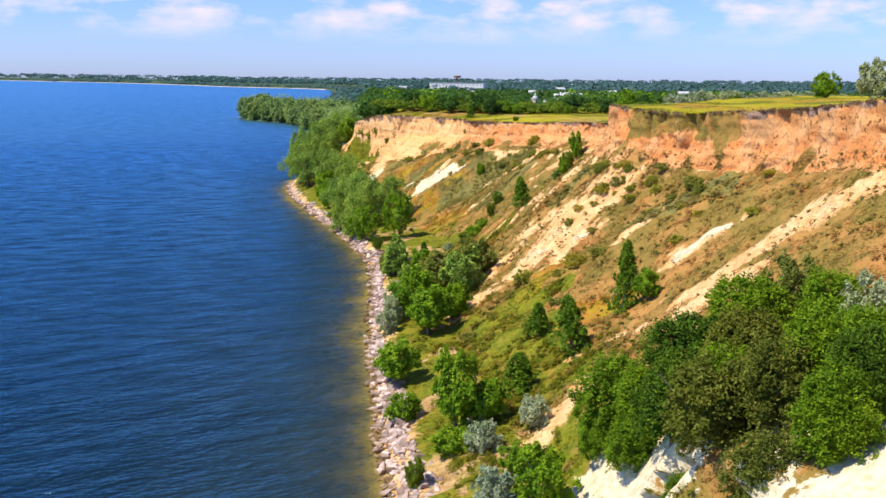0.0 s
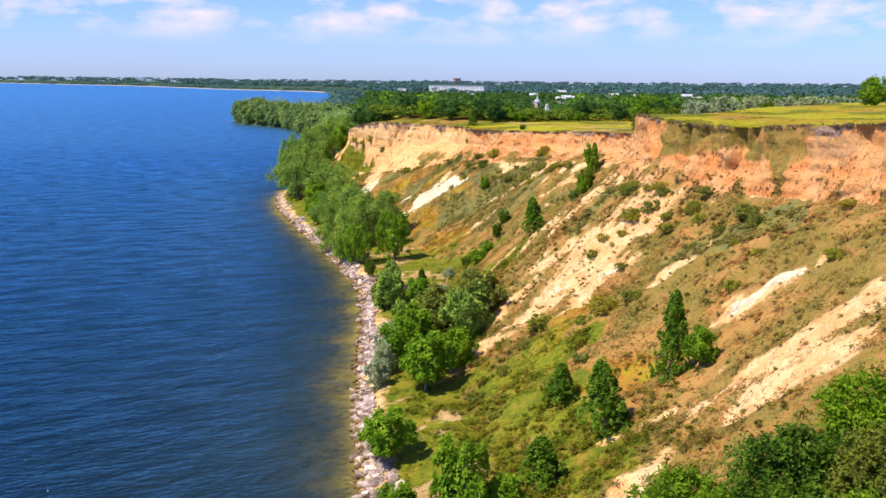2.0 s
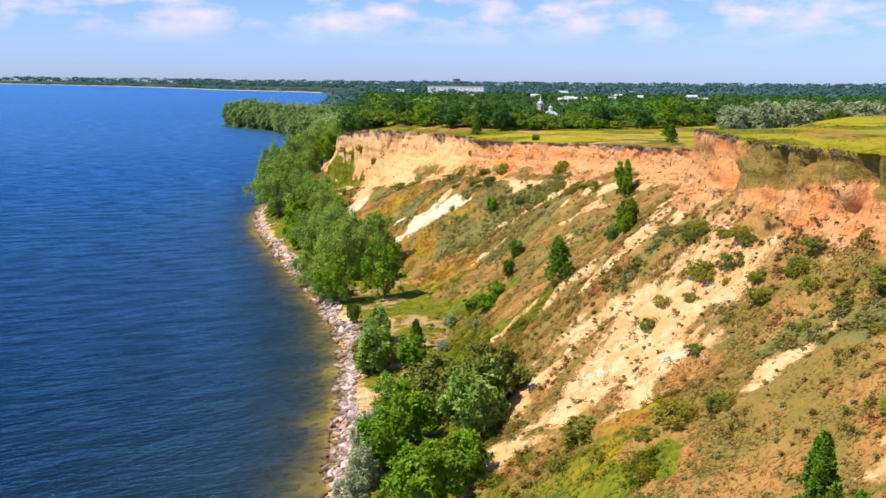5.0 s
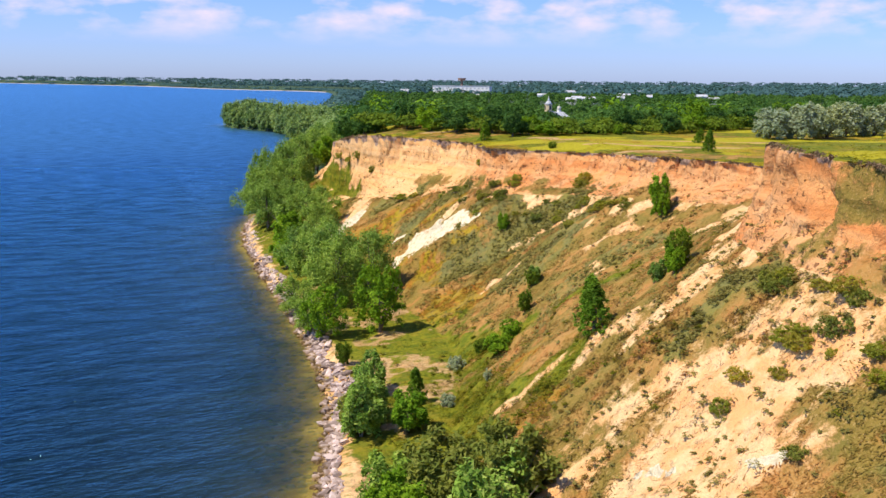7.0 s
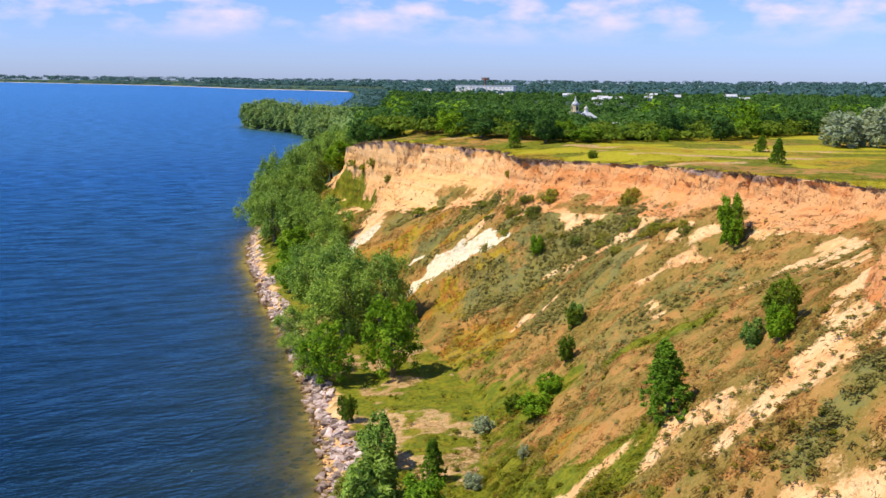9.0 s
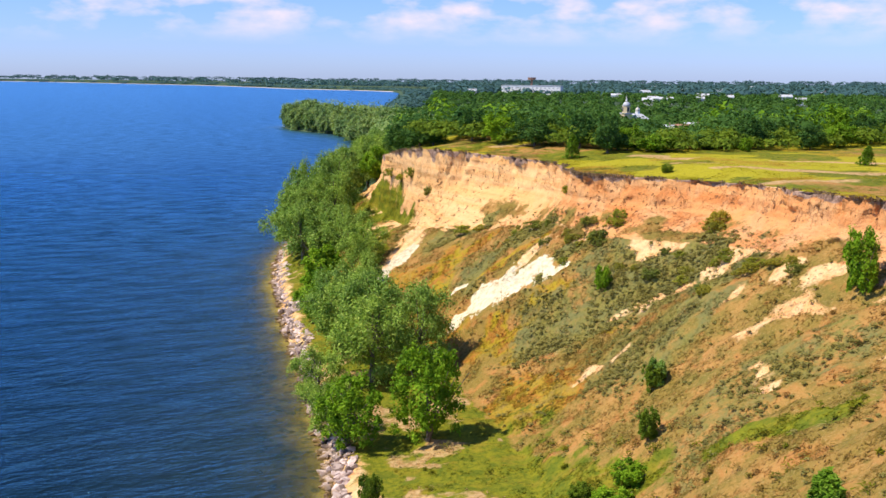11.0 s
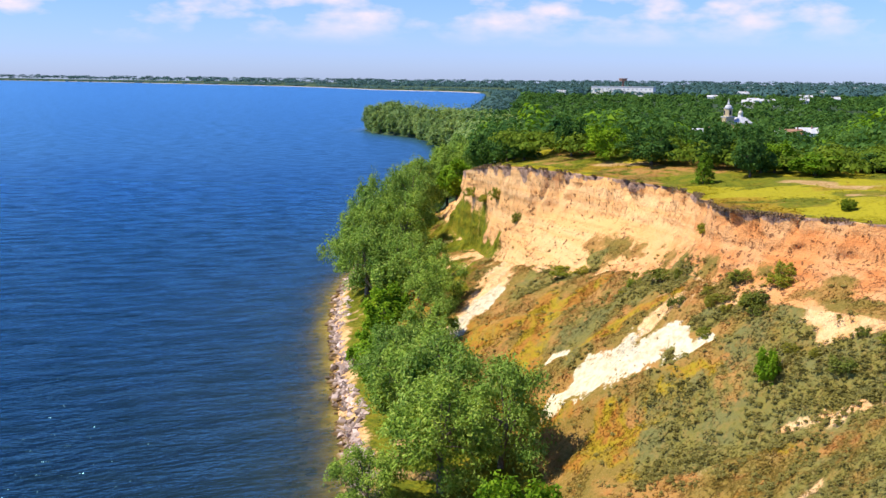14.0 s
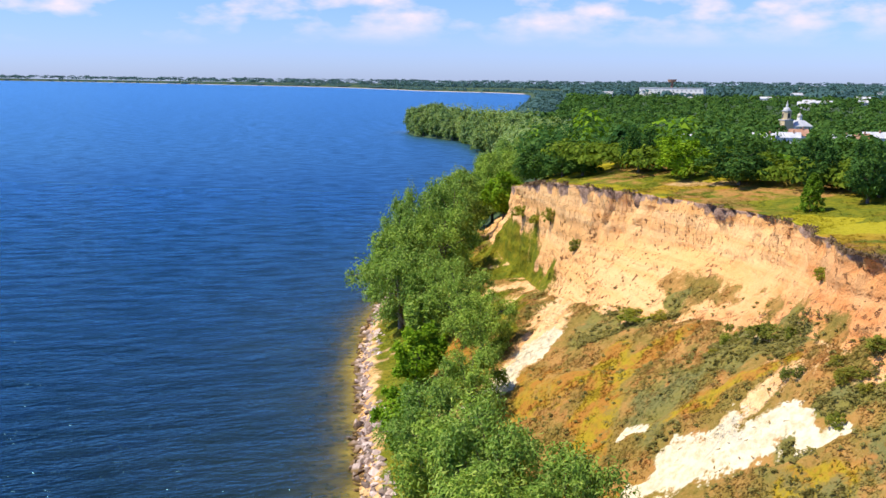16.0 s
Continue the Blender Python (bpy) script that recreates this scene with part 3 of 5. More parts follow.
edge_shift = nl * ((kind >= 5) & (kind < 5.02)) * 1.0
shift = shift + edge_shift * rag_c * 2.2 * np.clip((5.02 - kind) / 0.02, 0, 1)
cleft = 0.28 - ramp(1 - np.abs(2 * fractal(Y0 * 0.30 + X0 * 0.12, across * 0.5, 8.0, 4, 141, 0.6) - 1), 0.72, 0.98)
shift = shift + on_slope * ramp(-Y0, -66, -58) * np.sin(np.pi * np.clip(across * 2, 0, 1)) * cleft * 5.0
X += shift * face[:, 0:1]
Y += shift * face[:, 1:2]
flat = ((kind >= 1) & (kind < 2)) * 1.0
Z += nl * flat * np.clip((kind - 1) * 4, 0, 1) * (fractal(X0 * 0.4, Y0 * 0.4, 0.0, 4, 61) - 0.5) * 0.7
top = ((kind >= 5) & (kind < 5.3)) * 1.0
Z += nl * top * (fractal(X0 * 0.11, Y0 * 0.11, 3.0, 4, 71) - 0.5) * 1.1 * np.clip((kind - 5) * 300, 0, 1)
Z += far_rise(X, Y)


WARP_X = (fractal(X0 * 0.38, Y0 * 0.38, 11.0, 4, 121) - 0.5) * 3.2
WARP_Y = (fractal(X0 * 0.38, Y0 * 0.38, 17.0, 4, 131) - 0.5) * 3.2


def capsule(x0, y0, x1, y1, wide):
    """1 inside a streak from one place to another, falling to 0 at its rim."""
    dx, dy = x1 - x0, y1 - y0
    XW, YW = X0 + WARP_X, Y0 + WARP_Y
    f = np.clip(((XW - x0) * dx + (YW - y0) * dy) / (dx * dx + dy * dy + 1e-9), 0, 1)
    d = np.hypot(XW - x0 - f * dx, YW - y0 - f * dy)
    return np.clip(1.25 - d / wide, 0, 1)


soft = fractal(X0 * 0.25, Y0 * 0.25, 1.0, 5, 81)
streak = fractal(Y0 * 0.33 + X0 * 0.16, across * 1.6, 2.0, 4, 91)
streak_c = fractal(X0 * 0.16 + Y0 * 0.16, X0 * 0.1 - Y0 * 0.1, 3.0, 4, 92)
bare = on_cliff * (1.0 - 0.85 * ramp(0.5 * soft + 0.5 * streak_c, 0.47, 0.60) * ramp(0.50 - up, 0.0, 0.3))
hanging = capsule(35, 118, 28.5, 141, 3.6) * ramp(up + (soft - 0.5) * 0.8, 0.42, 0.62)
bare = bare * (1 - 0.8 * on_cliff * hanging)
patchy = fractal(X0 * 0.45, Y0 * 0.45, 9.0, 4, 95)
slope_bare = ramp(streak, 0.58, 0.80) * (0.08 + 0.34 * ramp(patchy, 0.45, 0.65)) * ramp(across, 0.15, 0.5) * (0.35 + 0.65 * ramp(Y0, 118, 135))
slope_bare = np.maximum(slope_bare, (0.25 + 0.55 * ramp(Y0, 118, 150)) * ramp(across + (streak - 0.5) * 0.8 + (patchy - 0.5) * 0.5, 0.94, 1.06))
SAND = ((3, 131, 14, 133, 3.4), (13, 132, 20, 140, 4.2), (7, 139, 15, 143, 3.4), (16, 151, 21.5, 151, 2.2), (13, 156, 17, 154, 1.6), (6, 160, 11, 158, 1.2), (23, 134, 17, 138, 4.2), (15, 127, 24, 131, 4.0), (24, 139, 26, 144, 2.4), (34, 88, 22, 92, 3.6),
        (38, 84, 33, 88, 2.6), (22, 92, 13, 96, 1.1), (9, 82, 15, 86, 3.0), (5, 83, 9, 80, 2.5), (22, 118, 28, 119, 1.4), (26, 104.5, 32, 102, 2.0), (19, 202, 24, 201, 1.9), (17.8, 195.5, 17.6, 190, 1.3), (24, 206, 27, 208, 1.5), (16, 217, 22, 212, 0.9))
SAND_FAR = ((4.3, 241.5, 7.1, 243.5, 1.5), (6, 243, -1, 240.5, 1.2),  (-20, 297, -26, 300, 4.5), (24, 155, 29, 158, 2.5), (-10, 196, -13, 190, 2.0), (10, 222, 15, 218, 0.8), (20, 208, 24, 211, 1.0), (6, 214, 11, 213, 0.6))
for streaks in ((33.5, 88.5, 25, 90, 3.4), (39, 84, 33, 88, 3.2), (28, 84, 22, 87, 2.0), (12, 134.5, 19, 139, 2.6), (18, 131, 23, 136, 2.4), (-17.5, 283, -18.5, 275, 3.0), (-18.5, 276, -22.5, 268, 3.2)):
    slope_bare = np.maximum(slope_bare, 0.95 * capsule(*streaks))
for streaks in SAND + SAND_FAR:
    slope_bare = np.maximum(slope_bare, capsule(*streaks) * (0.30 + 0.66 * ramp(0.65 * patchy + 0.35 * streak, 0.38, 0.60)))
green_face = np.maximum(capsule(-31, 318, -25, 305, 4.0) * ramp(0.70 - up + (soft - 0.5) * 0.8, 0.0, 0.25), capsule(-25, 305, -17, 291, 3.2) * ramp(0.36 - up + (soft - 0.5) * 0.9, 0.0, 0.2))
bare = np.maximum(bare * (1 - 0.95 * on_cliff * green_face), on_slope * slope_bare)
bare = np.maximum(bare, flat * ramp(soft, 0.56, 0.70) * 0.3)
bare = np.maximum(bare, flat * 0.6 * ramp(-np.hypot(X0 - S[:, 0:1], Y0 - S[:, 1:2]) + 4 * (soft - 0.5), -5.0, -2.5))
bare = np.maximum(bare, (kind < 1) * 0.7)
chalk = np.zeros_like(X0)
for streaks in ((-7.8, 241, -4, 240, 2.0), (-4.8, 240.2, 0.8, 238, 3.3), (1, 237.6, 3.6, 236.4, 1.4), (3.8, 235.6, 5.6, 234.4, 1.3), (-9.5, 248.5, -7.5, 247, 0.8), (-23, 267, -18.5, 274, 3.2), (-25, 268, -22, 266, 2.0),
                (14, 47, 21, 53, 3.0), (15, 57, 17, 58, 2.4), (10, 54, 12.5, 66, 2.2), (15, 40, 25, 47, 4.0), (12, 70, 16, 62, 2.4), (27, 104, 31, 102, 1.0), (12.6, 135.2, 14.6, 134, 0.6), (18, 130, 19.6, 128.6, 0.7)):
    chalk = np.maximum(chalk, 0.84 * capsule(*streaks))
chalk *= (on_slope + on_cliff)
lush = 0.25 + 0.75 * flat + 0.55 * on_slope * ramp(across, 0.45, 0.0) + 0.52 * top
lush = np.clip(lush - 0.4 * ramp(soft, 0.5, 0.7), 0.2, 1) * (1 - on_cliff)
meadow = capsule(-33, 318, -42, 306, 6.5) + capsule(-36, 328, -48, 322, 7)
lush = np.clip(lush + on_slope * meadow, 0, 1)
bare = bare * (1 - 0.85 * on_slope * np.clip(meadow, 0, 1))
far_land = 1 - nl
bare = bare * (1 - far_land * (kind > 1)) + 0
band = on_cliff * ramp(up + (patchy - 0.5) * 0.34, 0.84, 1.0) * 0.85 + ((kind >= 5) & (kind < 5.0006)) * 0.7
cover = np.stack([bare, chalk, lush, band], -1).reshape(-1, 4).astype(np.float32)
rows, cols = X.shape
ground_mesh = mesh_of("ground", land.reshape(-1, 3), grid_faces(rows, cols), GROUND, True)
ground_mesh.materials.append(FAR_MEADOW)
corner = (np.arange(rows - 1)[:, None] * cols + np.arange(cols - 1)[None, :]).ravel()
ck, cy = kind.ravel()[corner], Y.ravel()[corner]
is_far = cy > 345
is_bed = (ck < 1) & (cy <= 345)
ground_mesh.materials.append(LAKE_BED)
ground_mesh.materials.append(FAR_SAND)
is_sand = (cy > 2600) & (ck >= 0.99) & (ck < 1.6)
ground_mesh.polygons.foreach_set("material_index", np.where(is_sand, 3, is_far.astype(np.int32) + 2 * is_bed.astype(np.int32)).astype(np.int32))

# what grows where: grey sage, golden grass, fresh green, trodden earth
blot = fractal(X0 * 0.10, Y0 * 0.10, 21.0, 4, 151)
blot2 = fractal(X0 * 0.13, Y0 * 0.13, 27.0, 4, 161)
sage = on_slope * ramp(blot, 0.42, 0.62) * ramp(across, 0.15, 0.45) * (0.30 + 0.28 * ramp(Y0, 150, 210))
for streaks in ((-13, 269, -5, 265.5, 2.6), (-6.5, 249, 3, 249.5, 2.8), (4.6, 246, -1, 252, 2.8), (12, 223, 21, 219, 6.5), (1, 227, 9, 223.5, 4.0), (22.3, 146, 17.6, 145, 1.8), (24, 142.5, 22, 146.5, 2.2), (21.5, 214, 11.6, 222.5, 5.0), (5.5, 237, 9, 236, 2.0), (2.3, 235.8, 4, 234, 1.4), (26, 121, 33, 114, 3.6)):
    sage = np.maximum(sage, 0.85 * capsule(*streaks))
near_slope = on_slope * ramp(-Y0, -136, -120) * ramp(across, 0.62, 0.25)
gold = on_slope * (0.25 + 0.35 * ramp(blot2, 0.48, 0.62)) * ramp(across, 0.75, 0.2)
gold = np.maximum(np.maximum(gold, top * 1.75 * ramp(blot2, 0.41, 0.55)), 0.6 * near_slope * ramp(blot2, 0.40, 0.55))
for streaks in ((-14.2, 261.3, -3.8, 259.5, 2.0), (-7, 246.5, 3, 243, 1.1), (4.6, 229.4, 2, 232, 2.0), (-3.5, 233, 0.5, 228, 2.6), (8, 222, 10.5, 219, 1.3), (-10, 262, -12, 250, 3.0), (8, 118, 16, 124, 3.0), (14, 108, 20, 104, 3.0)):
    gold = np.maximum(gold, 0.85 * capsule(*streaks))
fresh = 0.80 * flat + on_slope * ramp(across, 0.36, 0.10) * (0.45 + 0.35 * ramp(blot2, 0.40, 0.6)) * ramp(-Y0, -232, -200)
fresh = np.maximum(fresh, 0.62 * near_slope * ramp(blot, 0.40, 0.56))
fresh = np.maximum(fresh, top * (0.45 + 0.50 * ramp(blot, 0.38, 0.52)))
for streaks in ((-1.9, 204.5, 7.8, 187, 4.5), (10.8, 157.6, 6, 163, 3.6), (6, 120, 15, 117, 3.0), (7, 110, 12, 104, 3.0), (-33, 318, -42, 306, 6.5), (-36, 328, -48, 322, 7), (-29, 313, -23.5, 305, 3.6), (20, 177, 14, 182, 2.2), (-24, 287, -30, 300, 4.5), (-23, 281, -28, 272, 3.0)):
    fresh = np.maximum(fresh, 0.85 * capsule(*streaks) * (1 - on_cliff))
fresh = np.maximum(fresh, on_cliff * green_face)
earth = flat * 0.6 * ramp(soft, 0.52, 0.66)
for streaks in ((-12, 214, -7, 220, 1.8), (-6.5, 183, -9, 197, 1.6), (-1.5, 100, -3, 94, 1.6), (17.5, 264, 23, 259, 2.2), (26, 243, 48, 238, 2.6), (-5, 287, 2, 283.5, 1.6), (36, 256, 60, 252, 2.0), (20, 252, 27, 249, 1.4), (26, 226, 36, 228, 1.6)):
    earth = np.maximum(earth, 0.9 * capsule(*streaks))
tone = np.stack([sage, gold, np.clip(fresh, 0, 1), earth], -1).reshape(-1, 4).astype(np.float32)
layer = ground_mesh.attributes.new("cover", "FLOAT_COLOR", "POINT")
layer.data.foreach_set("color", cover.ravel())
layer = ground_mesh.attributes.new("tone", "FLOAT_COLOR", "POINT")
layer.data.foreach_set("color", tone.ravel())
ground = tagged(new("ground", ground_mesh), "dry grassy hillside under an eroded orange loess cliff", "ground", kind="structure")


def height(x, y):
    """Height of the near land under a place, by its nearest grid corner."""
    d = (X[:, 7:] - x) ** 2 + (Y[:, 7:] - y) ** 2
    return float(Z[:, 7:].ravel()[np.argmin(d)])


# ---------------------------------------------------------------- the lake
shore_x, shore_y = S[:, 0], S[:, 1]
lake_y = np.concatenate([np.arange(-120, 380, 2.5), np.geomspace(380, 4900, 90)])
lake_off = np.array([-1.5, 0, 1, 2, 3.2, 4.5, 6, 8, 11, 16, 25, 40, 70, 120, 220, 400, 800, 1500, 2600, 4500])
order = np.argsort(shore_y)
edge_x = np.interp(lake_y, shore_y[order], shore_x[order])
LX = edge_x[:, None] - lake_off[None, :]
LY = lake_y[:, None] + 0 * LX
LZ = far_rise(LX, LY)
wob = fractal(LX * 0.2, LY * 0.2, 0.0, 3, 111)
deep = np.clip(1 - np.exp(-np.maximum(lake_off[None, :] + (wob - 0.5) * 5, 0) / 3.7), 0.04, 1.0)
lake_mesh = mesh_of("water", np.stack([LX, LY, LZ], -1).reshape(-1, 3), grid_faces(*LX.shape)[:, ::-1], WATER, True)
layer = lake_mesh.attributes.new("depth", "FLOAT_COLOR", "POINT")
layer.data.foreach_set("color", np.stack([deep, np.exp(-np.maximum(lake_off[None, :] + (wob - 0.5) * 12, 0) / 15), deep, deep], -1).astype(np.float32).ravel())
water = tagged(new("water", lake_mesh), "wide blue lake with small wind waves", "lake", kind="structure")

# ---------------------------------------------------------------- plants


def leaf_cloud(centres, radii, per, size, rng, droop=0.0, aspect=1.6, shell=0.55, flatten=0.35, face=0.4):
    """Many small leaf blades in clumps: rhombs that face roughly outward from their clump."""
    centres, radii = np.repeat(centres, per, 0), np.repeat(radii, per, 0)
    n = len(centres)
    way = rng.normal(size=(n, 3))
    way /= np.linalg.norm(way, axis=1, keepdims=True)
    way[:, 2] = np.where(way[:, 2] < -0.25, -way[:, 2] * 0.6, way[:, 2])
    place = centres + way * radii * 1.2 * (0.4 * shell + (1 - 0.4 * shell) * rng.random((n, 1)) ** 0.55)
    place[:, 2] -= droop * rng.random(n) ** 2 * radii[:, 2]
    normal = way * face + rng.normal(size=(n, 3)) * 0.62 + np.array([0, 0, flatten * 0.7])
    normal /= np.linalg.norm(normal, axis=1, keepdims=True)
    axis = rng.normal(size=(n, 3)) + np.array([0, 0, -2.2 * droop])
    u = axis - normal * np.sum(axis * normal, 1, keepdims=True)
    u /= np.linalg.norm(u, axis=1, keepdims=True) + 1e-9
    v = np.cross(normal, u)
    s = (size * (0.6 + 0.8 * rng.random(n)))[:, None]
    a, b = u * s * aspect * 0.5, v * s * 0.5
    verts = np.stack([place - a * 0.8 + b, place + a, place - a * 0.8 - b], 1).reshape(-1, 3)
    return verts, np.arange(3 * n).reshape(-1, 3)


def leaf_blades(place, normal, size, rng, aspect=1.4):
    """One blade at each place, facing its normal."""
    n = len(place)
    normal = normal / (np.linalg.norm(normal, axis=1, keepdims=True) + 1e-9)
    axis = rng.normal(size=(n, 3))
    u = axis - normal * np.sum(axis * normal, 1, keepdims=True)
    u /= np.linalg.norm(u, axis=1, keepdims=True) + 1e-9
    s = (size * (0.6 + 0.8 * rng.random(n)))[:, None]
    a, b = u * s * aspect * 0.5, np.cross(normal, u) * s * 0.5
    return np.stack([place - a * 0.8 + b, place + a, place - a * 0.8 - b], 1).reshape(-1, 3), np.arange(3 * n).reshape(-1, 3)


def tube(points, radii, sides=6):
    """A tapered limb along points."""
    points, radii = np.asarray(points, float), np.asarray(radii, float)
    turn = np.linspace(0, 2 * np.pi, sides, endpoint=False)
    verts = []
    for i, p in enumerate(points):
        d = points[min(i + 1, len(points) - 1)] - points[max(i - 1, 0)]
        d /= np.linalg.norm(d) + 1e-9
        u = np.cross(d, (0.31, 0.9, 0.2))
        u /= np.linalg.norm(u)
        v = np.cross(d, u)
        verts.append(p + radii[i] * (np.cos(turn)[:, None] * u + np.sin(turn)[:, None] * v))
    faces = []
    for i in range(len(points) - 1):
        for k in range(sides):
            faces.append((i * sides + k, i * sides + (k + 1) % sides, (i + 1) * sides + (k + 1) % sides, (i + 1) * sides + k))
    return np.concatenate(verts), np.array(faces)


def joined(pieces):
    verts, faces, base = [], [], 0
    for v, f in pieces:
        verts.append(v)
        faces.append(f + base)
        base += len(v)
    return np.concatenate(verts), np.concatenate(faces)


def build_tree(name, label, category, leaf_material, high, wide, seed, clumps=45, per=70, leaf_size=0.34, shape="round", droop=0.0, low=0.18, aspect=1.6, core=0.33):
    """A tree or shrub of its own: trunk, limbs and a crown of leaf clumps, round its foot."""
    rng = np.random.default_rng(seed)
    root = tagged(new(name), label, category)
    bend = rng.normal(size=2) * 0.05 * high
    stems = 1 if shape in ("round", "cone", "willow") else 4
    trunk, tips = [], []
    for s in range(stems):
        lean = np.append(bend, 0) if stems == 1 else np.append(rng.normal(size=2) * wide * 0.25, 0)
        path = [np.array([0, 0, -0.4]), lean * 0.15 + (0, 0, high * 0.22), lean * 0.55 + (0, 0, high * 0.5), lean + (0, 0, high * 0.82)]
        thick = high * (0.022 if stems == 1 else 0.012) + 0.03
        trunk.append(tube(path, [thick * 1.35, thick, thick * 0.6, thick * 0.2], 7))
    # crown envelope
    f = rng.random(clumps) ** 0.8
    z = high * (low + (1 - low) * f)
    turn = rng.random(clumps) * 2 * np.pi
    if shape == "cone":
        reach = (1 - f) ** 0.75 * 0.50 + 0.05
    elif shape == "willow":
        reach = 0.5 * np.sqrt(np.clip(1 - (np.abs(f - 0.42) / 0.62) ** 2.2, 0.02, 1))
    else:
        reach = 0.5 * np.sqrt(np.clip(1 - (np.abs(f - 0.45) / 0.62) ** 2, 0.03, 1))
    lobes = 1 + 0.22 * np.sin(turn * 2 + rng.random() * 6) + 0.14 * np.sin(turn * 5 + rng.random() * 6)
    r = wide * reach * lobes * (0.45 + 0.5 * rng.random(clumps) ** 0.5)
    centres = np.stack([r * np.cos(turn), r * np.sin(turn), z], 1)
    centres[:, :2] += bend * (z / high)[:, None]
    size = wide * (0.075 + 0.125 * rng.random(clumps) ** 1.4) * {"cone": 0.38, "willow": 0.92, "bush": 0.72}.get(shape, 0.9)
    radii = np.stack([size, size, size * (1.55 if shape == "willow" else 1.0)], 1)
    if shape != "willow":
        radii *= np.array([0.78, 0.78, 2.4 if shape == "cone" else 1.75])
    if shape in ("willow", "round"):
        # the crown breaks up into big boughs, with clumps heaped over each
        n_bough = 11
        bf = (np.arange(n_bough) + rng.random(n_bough)) / n_bough
        bt = np.arange(n_bough) * 2.4 + rng.random(n_bough)
        br = wide * 0.36 * np.sqrt(np.clip(1 - (np.abs(bf - 0.35) / 0.72) ** 2, 0.02, 1)) * (0.75 + 0.35 * rng.random(n_bough))
        bough = np.stack([br * np.cos(bt), br * np.sin(bt), high * (low + 0.10 + (0.76 - low) * bf)], 1)
        bough[:, :2] += bend * (bough[:, 2:3] / high)
        pick_b = np.arange(clumps) % n_bough
        spread = rng.normal(size=(clumps, 3))
        spread /= np.linalg.norm(spread, axis=1, keepdims=True)
        spread[:, 2] = np.where(spread[:, 2] < -0.3, -spread[:, 2], spread[:, 2])
        heap = wide * (0.13 + 0.07 * rng.random((n_bough, 1)))
        centres = bough[pick_b] + spread * heap[pick_b] * np.array([1, 1, 1.35 if shape == "willow" else 1.0]) * (0.55 + 0.5 * rng.random((clumps, 1)))
        radii *= 0.74
    for k in range(min(8, clumps)):
        c = centres[(k * 5) % clumps]
        start = np.array([bend[0] * 0.3, bend[1] * 0.3, high * (0.18 + 0.32 * rng.random())])
        limb = high * 0.008 + 0.02
        trunk.append(tube([start, start * 0.4 + c * 0.6 + (0, 0, 0.04 * high), c], [limb, limb * 0.7, limb * 0.25], 5))
    part("trunk", mesh_of("trunk", *joined(trunk), BARK, True), BARK, root)
    fill = max(6, int(clumps * per * core))
    way = rng.normal(size=(fill, 3))
    way /= np.linalg.norm(way, axis=1, keepdims=True)
    hull = (0.46 if shape == "willow" else 0.60) + 0.25 * rng.random((fill, 1))
    if shape == "cone":
        lift = rng.random(fill)
        inner = np.stack([way[:, 0] * wide * 0.34 * (1 - lift) ** 0.8, way[:, 1] * wide * 0.34 * (1 - lift) ** 0.8, high * (low + (0.97 - low) * lift)], 1)
    else:
        inner = way * np.array([wide * 0.44, wide * 0.44, high * 0.46]) * hull + np.array([0, 0, high * (0.5 + 0.25 * low)])
        inner[:, 2] = np.maximum(inner[:, 2], 0.05 * high)
    inner[:, :2] += bend * (inner[:, 2] / high)[:, None]
    verts, faces = joined([leaf_cloud(centres, radii, per, leaf_size, rng, droop, aspect, 1.1 if shape == "willow" else 0.35, 0.6, 0.95 if shape == "willow" else 0.45), leaf_blades(inner, way + np.array([0, 0, 0.3]) + rng.normal(size=way.shape) * 0.3, leaf_size * 1.15, rng)])
    part("crown", mesh_of("crown", verts, faces, leaf_material), leaf_material, root)
    return root


def plant(models, places, group="", sink=0.15, jitter=0.0):
    """Copies of the model trees at (x, y, height, width); the first models are used up by copying, then removed."""
    for i, (x, y, high, wide) in enumerate(places):
        rng = random.Random(i * 7 + int(x * 10))
        model, h0, w0 = models[i % len(models)]
        turn = rng.random() * 6.28
        m = Matrix.LocRotScale((x, y, height(x, y) - sink), Euler((0, 0, turn)), (wide / w0, wide / w0, high / h0))
        made = copy_thing(model, m)
        if group:
            made["group"] = group


def retire(models):
    for model, _, _ in models:
        for ob in (*model.children_recursive, model):
            bpy.data.objects.remove(ob)


willows = [(build_tree("willow_tree", "tall grey-green willow with drooping branches at the water's edge", "tree", LEAF_WILLOW, 13, 11, 100 + k, 132, 84, 0.185, "willow", 0.8, 0.05, 2.6, 0.10), 13, 11) for k in range(4)]
broads = [(build_tree("broadleaf_tree", "leafy bright green tree standing in tall grass", "tree", LEAF_BRIGHT, 7, 5.6, 200 + k, 70, 75, 0.24, "round", 0.25, 0.06), 7, 5.6) for k in range(4)]
youngs = [(build_tree("young_tree", "slender green young tree on the slope", "tree", LEAF_YOUNG, 6, 3.0, 300 + k, 260, 32, 0.11, "cone", 0.15, 0.02, 2.6, 0.2), 6, 2.6) for k in range(3)]
shrubs = [(build_tree("shrub", "dense rounded dark green shrub on the hillside", "shrub", LEAF_DARK if k % 2 else LEAF_BRIGHT, 4, 4.2, 400 + k, 60, 62, 0.19, "bush", 0.1, 0.03), 4, 4.2) for k in range(5)]
olives = [(build_tree("olive_shrub", "dull olive green shrub with loose twigs", "shrub", LEAF_OLIVE if k % 2 else LEAF_WILLOW, 5, 5, 500 + k, 60, 62, 0.20, "bush", 0.2, 0.03, 2.2), 5, 5) for k in range(3)]
